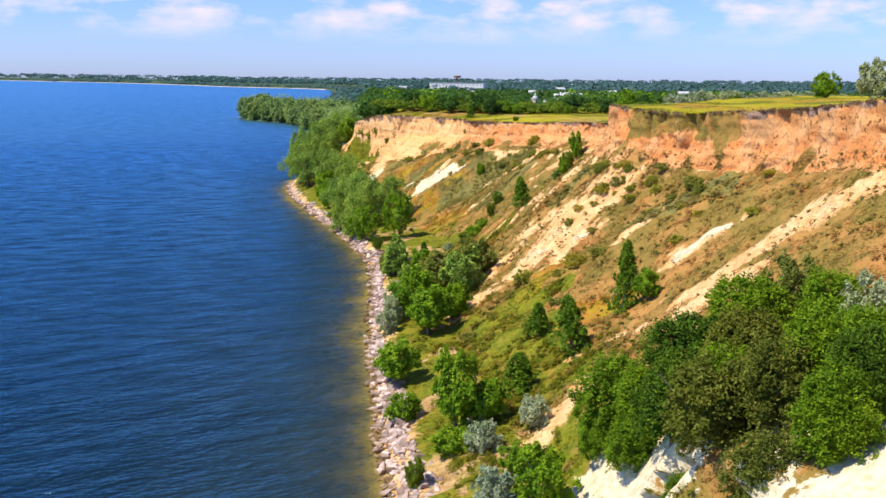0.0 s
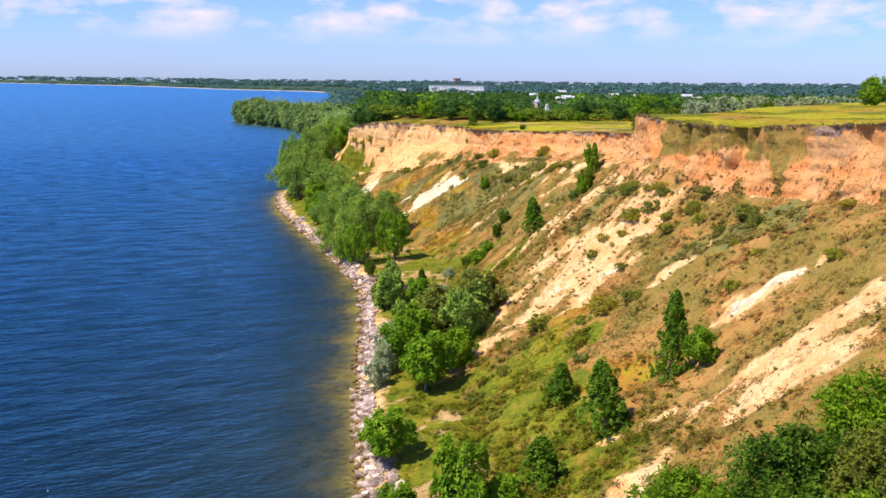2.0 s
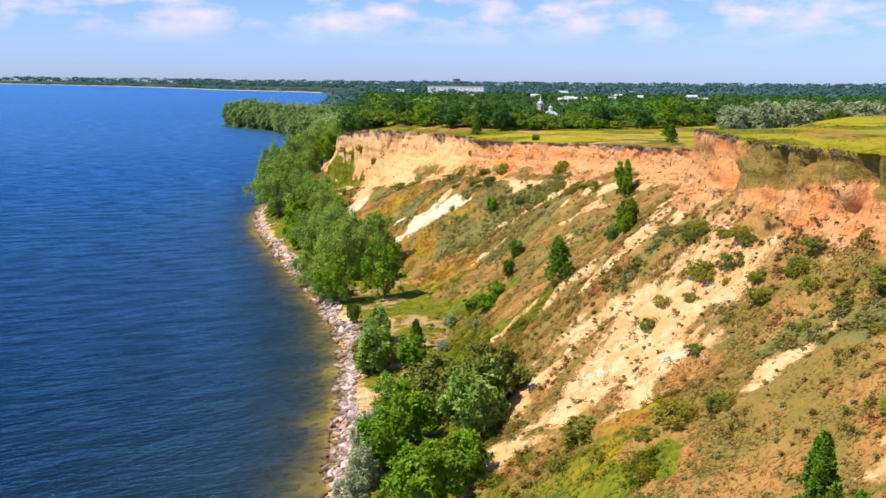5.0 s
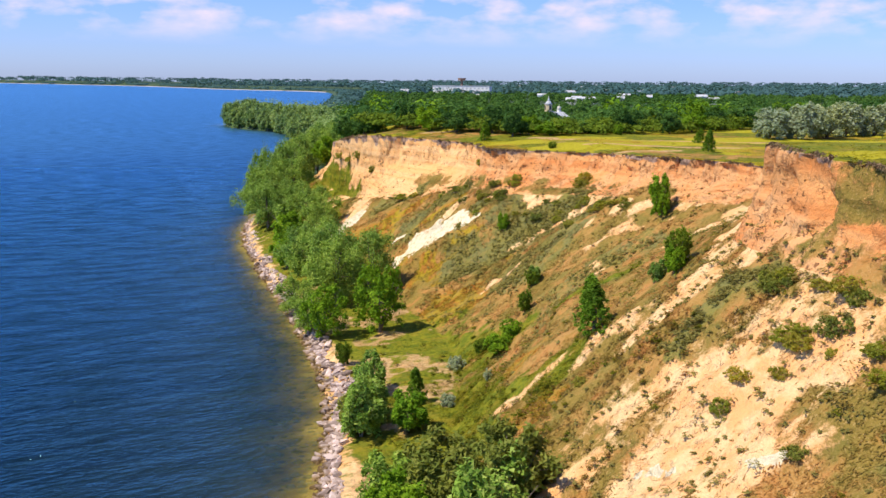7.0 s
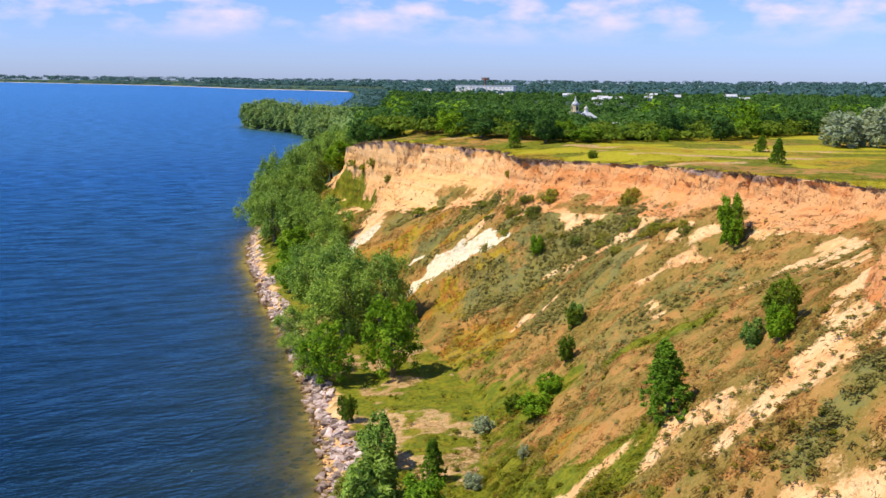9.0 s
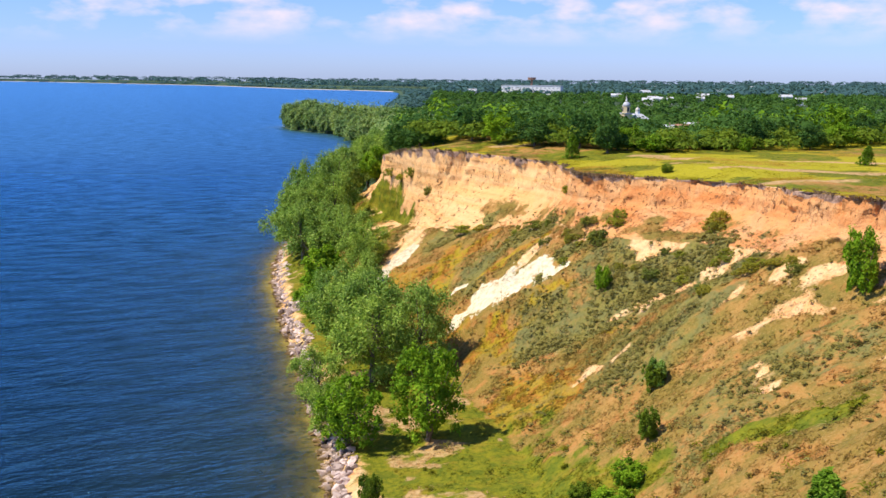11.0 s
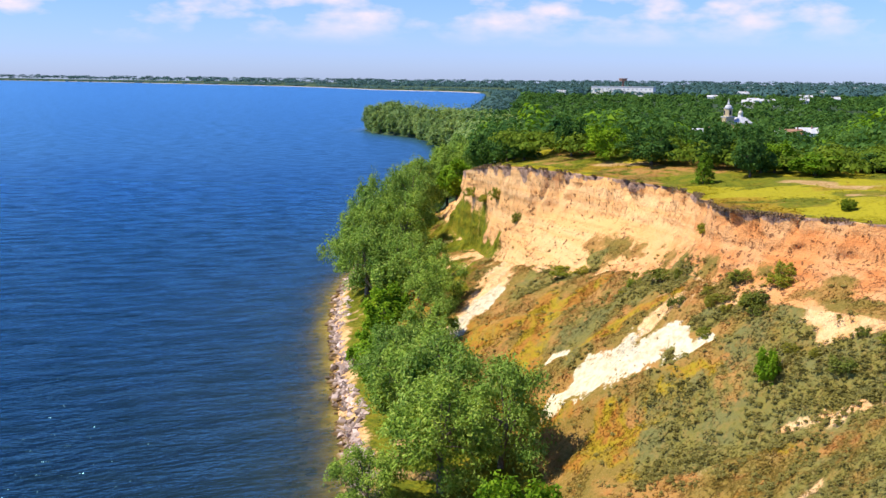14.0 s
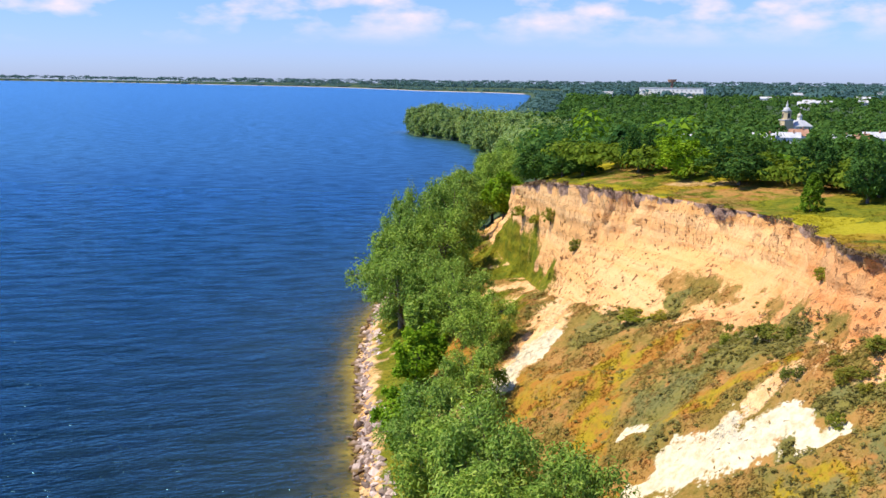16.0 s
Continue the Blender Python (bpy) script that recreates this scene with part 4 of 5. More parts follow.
silvers = [(build_tree("silver_shrub", "pale silver-grey oleaster shrub", "shrub", LEAF_SILVER, 4, 4.4, 600 + k, 50, 62, 0.19, "bush", 0.2, 0.04, 2.4), 4, 4.4) for k in range(3)]
woods = [(build_tree("woodland_tree", "dark green tree at the edge of the woods", "tree", LEAF_BRIGHT if k == 1 else LEAF_WOODS, 7, 7, 700 + k, 80, 44, 0.26, "round", 0.15, 0.03), 7, 7) for k in range(4)]

plant(willows, [(-17.4, 229, 10.5, 11), (-22.5, 243, 10.5, 10.5), (-12.5, 233, 10.5, 9), (-18, 238, 11.5, 10), (-23.5, 226, 6, 7), (-19.5, 213.5, 6.5, 7), (-27, 252, 9, 8), (-25, 264, 8.5, 8),
                (-41, 300, 11, 11.5), (-35, 297, 9.5, 9), (-45, 309, 13, 12), (-38, 313, 12, 11), (-45.5, 321, 14, 11), (-39.5, 330, 13.5, 11), (-45, 338, 13.5, 11), (-47.6, 330.5, 17, 8), (-25.5, 277, 8, 8.5), (-30, 287, 9, 9), (-42, 348, 13, 11)], "shore willows")
plant(willows, [(-45, 362, 12.5, 11), (-39, 372, 12, 11), (-46, 384, 13, 11), (-40, 396, 12, 11), (-47, 408, 13.5, 12), (-41, 420, 12, 12), (-49, 434, 14, 12), (-45, 450, 13, 12), (-53, 462, 14, 12), (-49, 478, 13, 12), (-36, 352, 8, 9), (-31, 344, 6, 7)], "shore willows")
plant(broads, [(-5.1, 107.4, 5.4, 5.8), (1.6, 88.6, 8.6, 5.2), (4.3, 88.5, 4.6, 4.2), (21.7, 98.4, 3.6, 2.9), (-1.5, 125, 7, 6.6), (-5.1, 137, 6, 5.2), (1.5, 130, 5.6, 5.0), 
               (-3.4, 168.4, 4.6, 4.4), (-3, 143, 6, 5.6), (-30, 258, 7, 6), (-33, 275, 7.5, 7), (-31.5, 336, 8.5, 8)], "trees along the shore")
full_broads = [(build_tree("broadleaf_tree", "full-crowned bright green tree leafy down to the grass", "tree", LEAF_BRIGHT, 8, 6.4, 240 + k, 70, 75, 0.22, "bush", 0.15, 0.05), 8, 6.4) for k in range(2)]
plant(full_broads, [(-9.1, 209.5, 9.0, 6.6), (-17.0, 208.8, 7.4, 6.0)], "trees along the shore")
plant(youngs, [(8.4, 93.2, 4.2, 3.6), (14, 97.4, 5.6, 3.6), (11.3, 107.2, 3.6, 2.8), (19.7, 100.4, 7.6, 2.7), (13.5, 158.6, 4.9, 3.4), (-2.9, 177.4, 4.2, 2.2), (7.9, 267.4, 3.6, 2.6), (45.4, 250, 2.6, 1.8), (41.7, 229.2, 3.3, 2.2)], "young trees on the slope")
thickets = [(build_tree("thicket_shrub", "dense leafy green shrub in a thicket on the knoll", "shrub", (LEAF_THICKET_BRIGHT, LEAF_THICKET, LEAF_THICKET_DULL, LEAF_THICKET_BRIGHT)[k], 5, 5.2, 450 + k, 240, 52, 0.135, "bush", 0.15, 0.02, 1.9, 0.2), 5, 5.2) for k in range(4)]
plant(thickets, [(14, 72, 5.4, 6.2), (17.8, 66.3, 5.4, 5.8), (17.5, 57, 5.6, 6.4), (22.6, 66.6, 5.2, 6), (22.5, 55, 5, 5.6), (23.5, 49.5, 4.6, 4.2), (19, 50.3, 4.8, 5), (21.1, 48, 4.4, 4.2), (26, 60, 4.6, 5), (16, 62, 4.5, 5), (20.5, 61, 5.2, 5.4), (25, 53.5, 4.4, 4.6), (18.6, 58, 5, 5.2), (17.2, 62.5, 4.8, 5), (20.5, 54, 5, 5.4), (15.2, 68.5, 4.6, 5), (14.2, 66.3, 3.4, 4), (17, 58.6, 3.4, 4), (19, 51.8, 3.6, 4.2), (21.3, 47, 3.4, 4), (12.6, 71, 3.2, 3.4)], "shrub thicket on the knoll")
plant(shrubs, [(27.5, 197, 4.8, 3.4), (20.8, 159.4, 3.3, 2.9), (20, 157.4, 2.2, 2.2), (10.1, 192.6, 2.6, 2.0), (6.7, 184, 1.9, 3.6), (8.4, 187.5, 1.9, 3.0), (4.7, 190.2, 1.7, 2.4), (9.3, 226, 2.6, 2.3), (11.8, 202.2, 2.6, 1.9), (-3.8, 95.5, 2.6, 3.8), (8.2, 69.2, 4.6, 4.4), (-2, 78.4, 2.4, 2.0), (1.2, 83.2, 2.2, 4.2), (-12.7, 195.2, 3.0, 2.0), (34.6, 270.8, 2.0, 2.0), (25.9, 279, 1.5, 2.6), (18.5, 243, 1.0, 1.8), (6.5, 75.5, 2.5, 3.0), (62, 207, 3.6, 3.0), (73, 186, 4.4, 5.4)], "scattered shrubs")
plant(olives, [(3.6, 138, 6.4, 7), (0.2, 148, 6, 7.4), (-7.6, 174, 4.4, 4.6), (-8.3, 169.4, 5.4, 5.4), (25.9, 68.6, 4.4, 3.6), (-34.6, 288, 6.4, 7), (-8.2, 183, 4.6, 4.4), (-9, 172.4, 3.6, 5.4), (12.1, 202.6, 2.2, 2.2), (19.4, 160.8, 1.9, 1.8), (5.4, 141, 5.4, 6), (-4.5, 150, 4.8, 5)], "olive scrub bushes")
mounds = [(build_tree("mound_shrub", "low rounded rusty-green shrub on the dry slope", "shrub", (LEAF_BRUSH, LEAF_WEEDY, LEAF_OLIVE)[k % 3], 1.7, 2.6, 650 + k, 60, 26, 0.11, "bush", 0.0, 0.0, 2.4, 0.25), 2.5, 2.6) for k in range(6)]
plant(mounds, [(11.2, 126, 1.9, 4.0), (17, 120, 2.3, 3.4), (20, 118.5, 1.5, 2.5), (25.3, 127.5, 1.3, 2.3), (27.9, 127, 1.8, 1.9), (31.7, 119.5, 2, 3.6), (26, 130, 1.2, 2.1), (19.7, 137, 1.2, 2), (20.5, 127.6, 1.1, 1.6), (26.8, 107.5, 1.3, 2), (23.2, 135.5, 1.5, 2.8),
               (24.9, 134, 1.8, 2.2), (15.2, 120.2, 1.3, 2.1), (9.2, 123, 1.4, 1.8), (3.9, 118.4, 1.6, 2.6), (10.9, 109.4, 2.4, 2.8), (7.1, 121.4, 1.5, 2.4), (23.3, 142.8, 1.7, 1.9), (18.4, 136, 1.4, 1.9), (21.6, 134.3, 1, 1.4)], "low shrubs on the dry slope", 0.4)
plant(mounds, [(24.3, 133, 1, 1.2), (11.2, 151, 1.2, 1.5), (8.7, 238.8, 1.2, 2.8), (11.7, 235.7, 1.2, 3), (21.1, 225, 1.6, 3), (9.6, 234.6, 1.3, 3.2), (-7.9, 268, 1.5, 4.6), (-5.5, 266, 1.2, 3), (2.7, 249.4, 1.4, 3.6), (0, 253, 1.2, 2.6), (24.6, 207, 1.3, 1.5),
               (31.6, 117, 1.7, 2.6), (28.2, 125, 1.5, 2), (37, 107.5, 1, 2.2), (28.3, 64.5, 1.5, 2.2), (33, 100, 1.2, 2.2), (30, 110, 1.1, 1.8), (14, 113, 1.3, 2.2), (5.5, 112, 1.5, 2.4)], "low shrubs on the dry slope", 0.4)
for cx, cy, cz, ch, cw in ((-25, 308.7, 18.3, 1.6, 3.0), (-19.9, 297.9, 19.2, 1.9, 2.2), (-15.8, 288.7, 17.0, 1.6, 2.0), (-22.5, 304, 18.0, 1.2, 2.6), (6.3, 250, 22.1, 1.2, 1.3), (12.1, 236.7, 20.4, 1.5, 2.6), (21.8, 225.9, 21.6, 1.7, 2.8)):
    clinging = copy_thing(mounds[int(cw * 7) % 6][0], Matrix.LocRotScale((cx, cy, cz), Euler((0, 0, cw * 5)), (cw / 2.6, cw / 2.6, ch / 2.0)))
    clinging["group"] = "shrubs clinging to the cliff"
brush = random.Random(23)
brush_rows = np.where(((MD[:, 1] > 205) & (MD[:, 1] < 262)) | ((MD[:, 1] > 112) & (MD[:, 1] < 150)))[0]
brush_places = []
for _ in range(44):
    row, reach = brush_rows[brush.randrange(len(brush_rows))], brush.uniform(0.55, 1.0)
    spot = MD[row] + (CL[row] - MD[row]) * reach
    brush_places.append((float(spot[0]), float(spot[1]), brush.uniform(0.7, 1.5), brush.uniform(1.0, 2.6)))
plant(mounds, brush_places, "low shrubs under the cliff", 0.3)
plant(silvers, [(-6.4, 141, 4.4, 3.4), (27, 57.5, 4.0, 3.4), (8.7, 83.2, 2.8, 2.9), (4, 81.2, 2.6, 3), (4.4, 70.6, 3.4, 3.4), (4.8, 173.6, 1.4, 1.1), (0.5, 175.6, 1.3, 1.8), (1.6, 189.6, 1.6, 2.3), (-7.2, 130, 3.2, 3.0), (-6.8, 134, 3.6, 3.0), (84, 190, 7, 7)], "silver shrubs")
plant(silvers, [(62, 262, 5, 8), (68, 263, 6.2, 9), (75, 268, 6, 9), (82, 276, 6, 10), (90, 280, 6, 10), (99, 284, 6, 10), (108, 290, 6, 10), (118, 296, 6, 10)], "row of silver shrubs in the field")
edge_line = [(-24, 312), (-17, 302), (-10, 297), (-3, 290), (4, 284), (9, 280), (15, 275), (22, 272), (30, 273), (38, 276), (46, 281), (54, 287), (62, 293), (70, 300), (78, 307), (88, 314), (98, 322), (110, 330), (122, 336), (135, 342)]
front = random.Random(5)
# trees on the camera's line to the church are halved to fit the view
plant(woods, [(13.5, 270, 6.2, 5.4), (17, 274, 4.0, 5.0)] + [(x + front.uniform(-1.5, 1.5), y + front.uniform(-2, 3), front.uniform(3.4, 6.0) * (0.5 if abs(x - 0.0975 * y) < 5 else 1), front.uniform(5.5, 8)) for x, y in edge_line]
      + [(x + front.uniform(-3, 3), y + front.uniform(6, 12), front.uniform(4.0, 6.4) * (0.5 if abs(x - 0.0975 * y) < 5 else 1), front.uniform(6, 8.5)) for x, y in edge_line], "woodland edge trees")
points = [(build_tree("willow_tree", "round silvery green willow on the wooded point", "tree", LEAF_POINT, 17, 15, 750 + k, 60, 36, 0.80, "willow", 0.7, 0.0, 2.0, 0.25), 17, 15) for k in range(3)]
tip = random.Random(41)
tip_places = []
for k in range(66):
    y = 660 + 235 * (k / 66)
    x = float(np.interp(y, [660, 752, 800, 850, 905], [-84, -112, -152, -172, -160]))
    inland_by = 1 if k % 2 else 14
    tip_places.append((x + inland_by + tip.uniform(-1.5, 2.5), y + tip.uniform(-2, 2), tip.uniform(11, 18), tip.uniform(10, 16)))
plant(points, tip_places, "willows on the point", 0.8)
for some in (points, thickets, mounds, willows, broads, youngs, shrubs, olives, silvers, woods):
    retire(some)


def ground_z(x, y):
    """Height of the land further off, smooth."""
    return plateau(x, y, 0) + far_rise(x, y)


def lower_gap(x, y):
    """Lowers trees along the camera's sight lines, so that the church and houses show."""
    return (1 - 0.72 * np.exp(-((x - 0.0975 * y) / 8.0) ** 2) * (y < 790)) * (1 - 0.5 * np.exp(-((x + 8 - 0.133 * (y - 165)) / 7.0) ** 2) * (y < 780)) * np.where((y > 530) & (y < 790), 0.55, 1.0) * (1 - 0.3 * np.exp(-((x - 74) / 9.0) ** 2) * (y > 640) * (y < 800))


def woodland(name, label, material, xs, ys, zs, high, wide, clumps, per, leaf_size, seed, low=0.18, category="woods", rough=0.30, under=-0.3):
    """A wood seen from afar, as one mass of tree crowns."""
    rng = np.random.default_rng(seed)
    n, per = len(xs), clumps * per
    way = rng.normal(size=(n, per, 3))
    way /= np.linalg.norm(way, axis=2, keepdims=True)
    way[..., 2] = np.where(way[..., 2] < under, -way[..., 2], way[..., 2])
    phase = rng.random((n, 1, 3)) * 6.28
    lump = 1 + 0.16 * np.sin(way[..., 0] * 5 + phase[..., 0]) * np.sin(way[..., 1] * 5 + phase[..., 1]) + 0.12 * np.sin(way[..., 2] * 7 + way[..., 0] * 3 + phase[..., 2])
    size = np.stack([wide * 0.5, wide * 0.5, high * (0.56 - 0.3 * low)], 1)[:, None, :]
    spot = np.stack([xs, ys, zs + high * (0.46 + 0.3 * low)], 1)[:, None, :] + way * size * (lump * (0.82 + 0.2 * rng.random((n, per))))[..., None]
    verts, faces = leaf_blades(spot.reshape(-1, 3), (way + rng.normal(size=way.shape) * rough + np.array([0, 0, 0.25])).reshape(-1, 3), leaf_size, rng)
    return tagged(new(name, mesh_of(name, verts, faces, material)), label, category, kind="stuff")


rng = np.random.default_rng(77)


def scatter(n, y0, y1, left, right, power=1.0):
    """Places between two lines x = left(y), right(y)."""
    y = y0 + (y1 - y0) * rng.random(n) ** power
    x = left(y) + (right(y) - left(y)) * rng.random(n)
    return x, y


edge_at = lambda y: np.interp(y, ED[:, 1][np.argsort(ED[:, 1])], ED[:, 0][np.argsort(ED[:, 1])])  # noqa: E731
shore_at = lambda y: np.interp(y, shore_y[order], shore_x[order])  # noqa: E731
front_at = lambda x: np.interp(x, [p[0] for p in edge_line], [p[1] for p in edge_line])  # noqa: E731

x, y = scatter(3900, 275, 640, lambda y: edge_at(y) + 4, lambda y: 70 + 0.42 * y)
keep = y > front_at(x) + 9
x, y = x[keep], y[keep]
woodland("near_woods", "dense dark green broadleaf woods behind the field", LEAF_WOODS, x, y, ground_z(x, y), (2.8 + 4.4 * rng.random(len(x)) ** 2) * lower_gap(x, y), 5 + 8.5 * rng.random(len(x)) ** 1.8, 5, 19, 0.62, 801)
x = -20 + 150 * rng.random(330)
y = front_at(x) + rng.uniform(-3, 8, 330)
woodland("edge_scrub", "low green scrub along the edge of the woods", LEAF_DARK, x, y, ground_z(x, y), 1.4 + 2.0 * rng.random(330), 2.6 + 3.0 * rng.random(330), 5, 20, 0.42, 811)
x, y = scatter(380, 300, 640, lambda y: edge_at(y) + 4, lambda y: 70 + 0.42 * y)
keep = y > front_at(x) + 14
x, y = x[keep], y[keep]
woodland("bright_woods", "brighter green crowns among the woods", LEAF_BRIGHT, x, y, ground_z(x, y), (4 + 4 * rng.random(len(x))) * lower_gap(x, y), 5 + 4 * rng.random(len(x)), 5, 18, 0.75, 802)
x, y = scatter(190, 485, 905, lambda y: shore_at(y) + 9, lambda y: edge_at(y) + 10)
woodland("shore_woods", "grey-green willows on the point of land", LEAF_POINT, x, y, 0.3 + 0 * x, 12 + 8 * rng.random(len(x)), 11 + 8 * rng.random(len(x)), 6, 40, 0.95, 803, 0.0, under=-0.85)
x, y = scatter(2900, 640, 1500, lambda y: edge_at(y) + 5, lambda y: 60 + 0.46 * y)
woodland("middle_woods", "dark green woods round the village", LEAF_WOODS, x, y, ground_z(x, y), (3.5 + 6.0 * rng.random(len(x)) ** 1.6) * lower_gap(x, y), 7 + 8 * rng.random(len(x)) ** 1.4, 4, 14, 1.7, 804)
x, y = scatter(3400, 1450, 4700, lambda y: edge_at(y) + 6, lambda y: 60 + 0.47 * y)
woodland("far_woods", "woods on the horizon with blue haze painted into the leaves", LEAF_HAZED, x, y, ground_z(x, y), 8 + 5 * rng.random(len(x)), 24 + 18 * rng.random(len(x)), 4, 7, 4.5, 805, rough=0.1)
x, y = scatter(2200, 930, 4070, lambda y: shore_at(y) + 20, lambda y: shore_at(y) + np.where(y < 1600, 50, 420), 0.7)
woodland("far_shore_woods", "woods along the far shore with blue haze painted into the leaves", LEAF_HAZED, x, y, 4 + far_rise(x, y), (5 + 3 * rng.random(len(x))) * np.where(x < -1300, 0.42, 0.7), 24 + 16 * rng.random(len(x)), 4, 9, 4.5, 806, 0.0, rough=0.1)

# ---------------------------------------------------------------- low scrub and grass on the hillside
pick = np.random.default_rng(901)
near_rows = np.where((Y[:, 40] > 40) & (Y[:, 40] < 336))[0]
slope_cols = np.where((kind[0] >= 1.3) & (kind[0] < 4.25))[0]


def sample_land(n, cols_from):
    """Random places on the near land with their cover, spread evenly over its area."""
    r = pick.choice(near_rows[:-1], n)
    c = pick.choice(cols_from, n)
    fr, fc = pick.random(n), pick.random(n)
    p = land[r, c] * ((1 - fr) * (1 - fc))[:, None] + land[r + 1, c] * (fr * (1 - fc))[:, None] + land[r, c + 1] * ((1 - fr) * fc)[:, None] + land[r + 1, c + 1] * (fr * fc)[:, None]
    return p, cover.reshape(rows, cols, 4)[r, c], tone.reshape(rows, cols, 4)[r, c]


def tufts(places, sizes, per, leaf_size, droop, aspect, seed, upright=0.5):
    g = np.random.default_rng(seed)
    c = places + np.array([0, 0, 1]) * (sizes * 0.25)[:, None]
    return leaf_cloud(c, np.stack([sizes * 0.62, sizes * 0.62, sizes * upright], 1), per, leaf_size, g, droop, aspect, 0.35, 3.5)


LEAF_SAGE = leaf("sage_leaf", (0.260, 0.230, 0.062), (0.325, 0.280, 0.080), (0.420, 0.350, 0.110), 0.45)


def grass_stuff(name, label, p, hue, size, seed, lean=(-0.5, 0, 0.85)):
    """Short blades that lie over the ground, in its own colours."""
    g = np.random.default_rng(seed)
    n = len(p)
    normal = lean + g.normal(size=(n, 3)) * 0.16
    lift = p + np.array([0, 0, 1]) * (0.01 + 0.06 * g.random(n) ** 2)[:, None]
    v, f = leaf_blades(lift, normal, size, g, 4.5)
    me = mesh_of(name, v, f, GRASS)
    me.attributes.new("tone", "FLOAT_COLOR", "POINT").data.foreach_set("color", np.repeat(hue, 3, 0).astype(np.float32).ravel())
    return tagged(new(name, me), label, "grass", kind="stuff")


p, cov, hue = sample_land(420000, slope_cols)
clump = fractal(p[:, 0] * 0.55, p[:, 1] * 0.55, 4.0, 4, 917)
dense = ramp(clump, 0.36, 0.62)
chance = dense * (1 - 0.93 * ramp(cov[:, 0] - (clump - 0.5) * 0.9, 0.22, 0.50)) * (1 - 0.97 * ramp(cov[:, 1], 0.12, 0.4))
near_chance = np.where(p[:, 1] < 180, 1.0, 0.75)
keep = pick.random(len(p)) < chance * near_chance
grass_stuff("slope_grass", "dry straw, rust and olive grass over the slope", p[keep], hue[keep], 0.10, 912)
p, cov, hue = sample_land(60000, slope_cols)
patch = fractal(p[:, 0] * 0.3, p[:, 1] * 0.3, 9.0, 4, 911)
chance = (0.05 + 0.14 * (p[:, 1] < 165) * (cov[:, 0] > 0.3) + 0.95 * ramp(hue[:, 0] + (patch - 0.5) * 1.6, 0.45, 0.9)) * (1 - 0.6 * ramp(cov[:, 0], 0.4, 0.9)) * (1 - ramp(cov[:, 1], 0.2, 0.5)) * (hue[:, 2] < 0.55)
p = p[pick.random(len(p)) < chance][:4600]
v, f = tufts(p, 0.22 + 0.60 * pick.random(len(p)) ** 2.2, 18, 0.13, 0.0, 2.6, 911, 0.45)
tagged(new("sage_scrub", mesh_of("sage_scrub", v, f, LEAF_SAGE)), "low grey-green sagebrush over the dry slope", "scrub", kind="stuff")
# loose mounds of tall grass on the nearer slope
p, cov, hue = sample_land(40000, np.where((kind[0] >= 1.4) & (kind[0] < 3.9))[0])
patch = fractal(p[:, 0] * 0.35, p[:, 1] * 0.35, 12.0, 4, 931)
chance = ramp(patch, 0.44, 0.60) * ramp(-p[:, 1], -215, -130) * (1 - ramp(cov[:, 0], 0.25, 0.6)) * (1 - ramp(cov[:, 1], 0.2, 0.5)) * (0.3 + ramp(hue[:, 1] + hue[:, 2], 0.3, 0.9))
keep = pick.random(len(p)) < chance
p, hue = p[keep][:2600], hue[keep][:2600]
v, f = tufts(p, 0.35 + 0.75 * pick.random(len(p)) ** 1.6, 34, 0.10, 0.0, 3.4, 932, 0.6)
tall_mesh = mesh_of("tall_grass", v, f, GRASS)
hue = np.clip(hue + np.array([-0.2, 0.1, 0.25, -1.0]) + (pick.random((len(p), 1)) - 0.5) * np.array([0.2, 0.7, 0.9, 0]), 0, 1)
tall_mesh.attributes.new("tone", "FLOAT_COLOR", "POINT").data.foreach_set("color", np.repeat(hue, 34 * 3, 0).astype(np.float32).ravel())
tagged(new("tall_grass", tall_mesh), "loose mounds of tall rusty and green grass", "grass", kind="stuff")
# turf and roots that overhang the cliff's edge
p, cov, hue = sample_land(60000, np.where((kind[0] >= 4.97) & (kind[0] < 5.0003))[0])
ragged = fractal(p[:, 0] * 0.5, p[:, 1] * 0.5, 6.0, 3, 919)
p = p[(pick.random(len(p)) < ramp(ragged, 0.44, 0.6))][:5500]
v, f = leaf_cloud(p + np.array([-0.12, -0.1, 0.0]), np.full((len(p), 3), 0.13), 2, 0.11, np.random.default_rng(920), 1.2, 2.6, 0.3, 0.0)
LEAF_ROOT = leaf("root_turf", (0.14, 0.090, 0.055), (0.24, 0.155, 0.095), (0.30, 0.220, 0.110), 0.1)
tagged(new("edge_turf", mesh_of("edge_turf", v, f, LEAF_ROOT)), "dark overhanging turf and roots along the cliff edge", "turf", kind="stuff")
# grass of the field above the cliff
top_cols = np.where((kind[0] >= 5.0003) & (kind[0] < 5.06))[0]
p, cov, hue = sample_land(60000, top_cols)
clump = fractal(p[:, 0] * 0.3, p[:, 1] * 0.3, 2.0, 4, 918)
keep = (cov[:, 0] < 0.42) & (pick.random(len(p)) < ramp(clump, 0.38, 0.60))
grass_stuff("field_grass", "yellow-green meadow grass above the cliff", p[keep], hue[keep], 0.12, 915, (0, 0, 1))

# ---------------------------------------------------------------- boulders along the water
stone_rng = np.random.default_rng(31)
stone_meshes = []
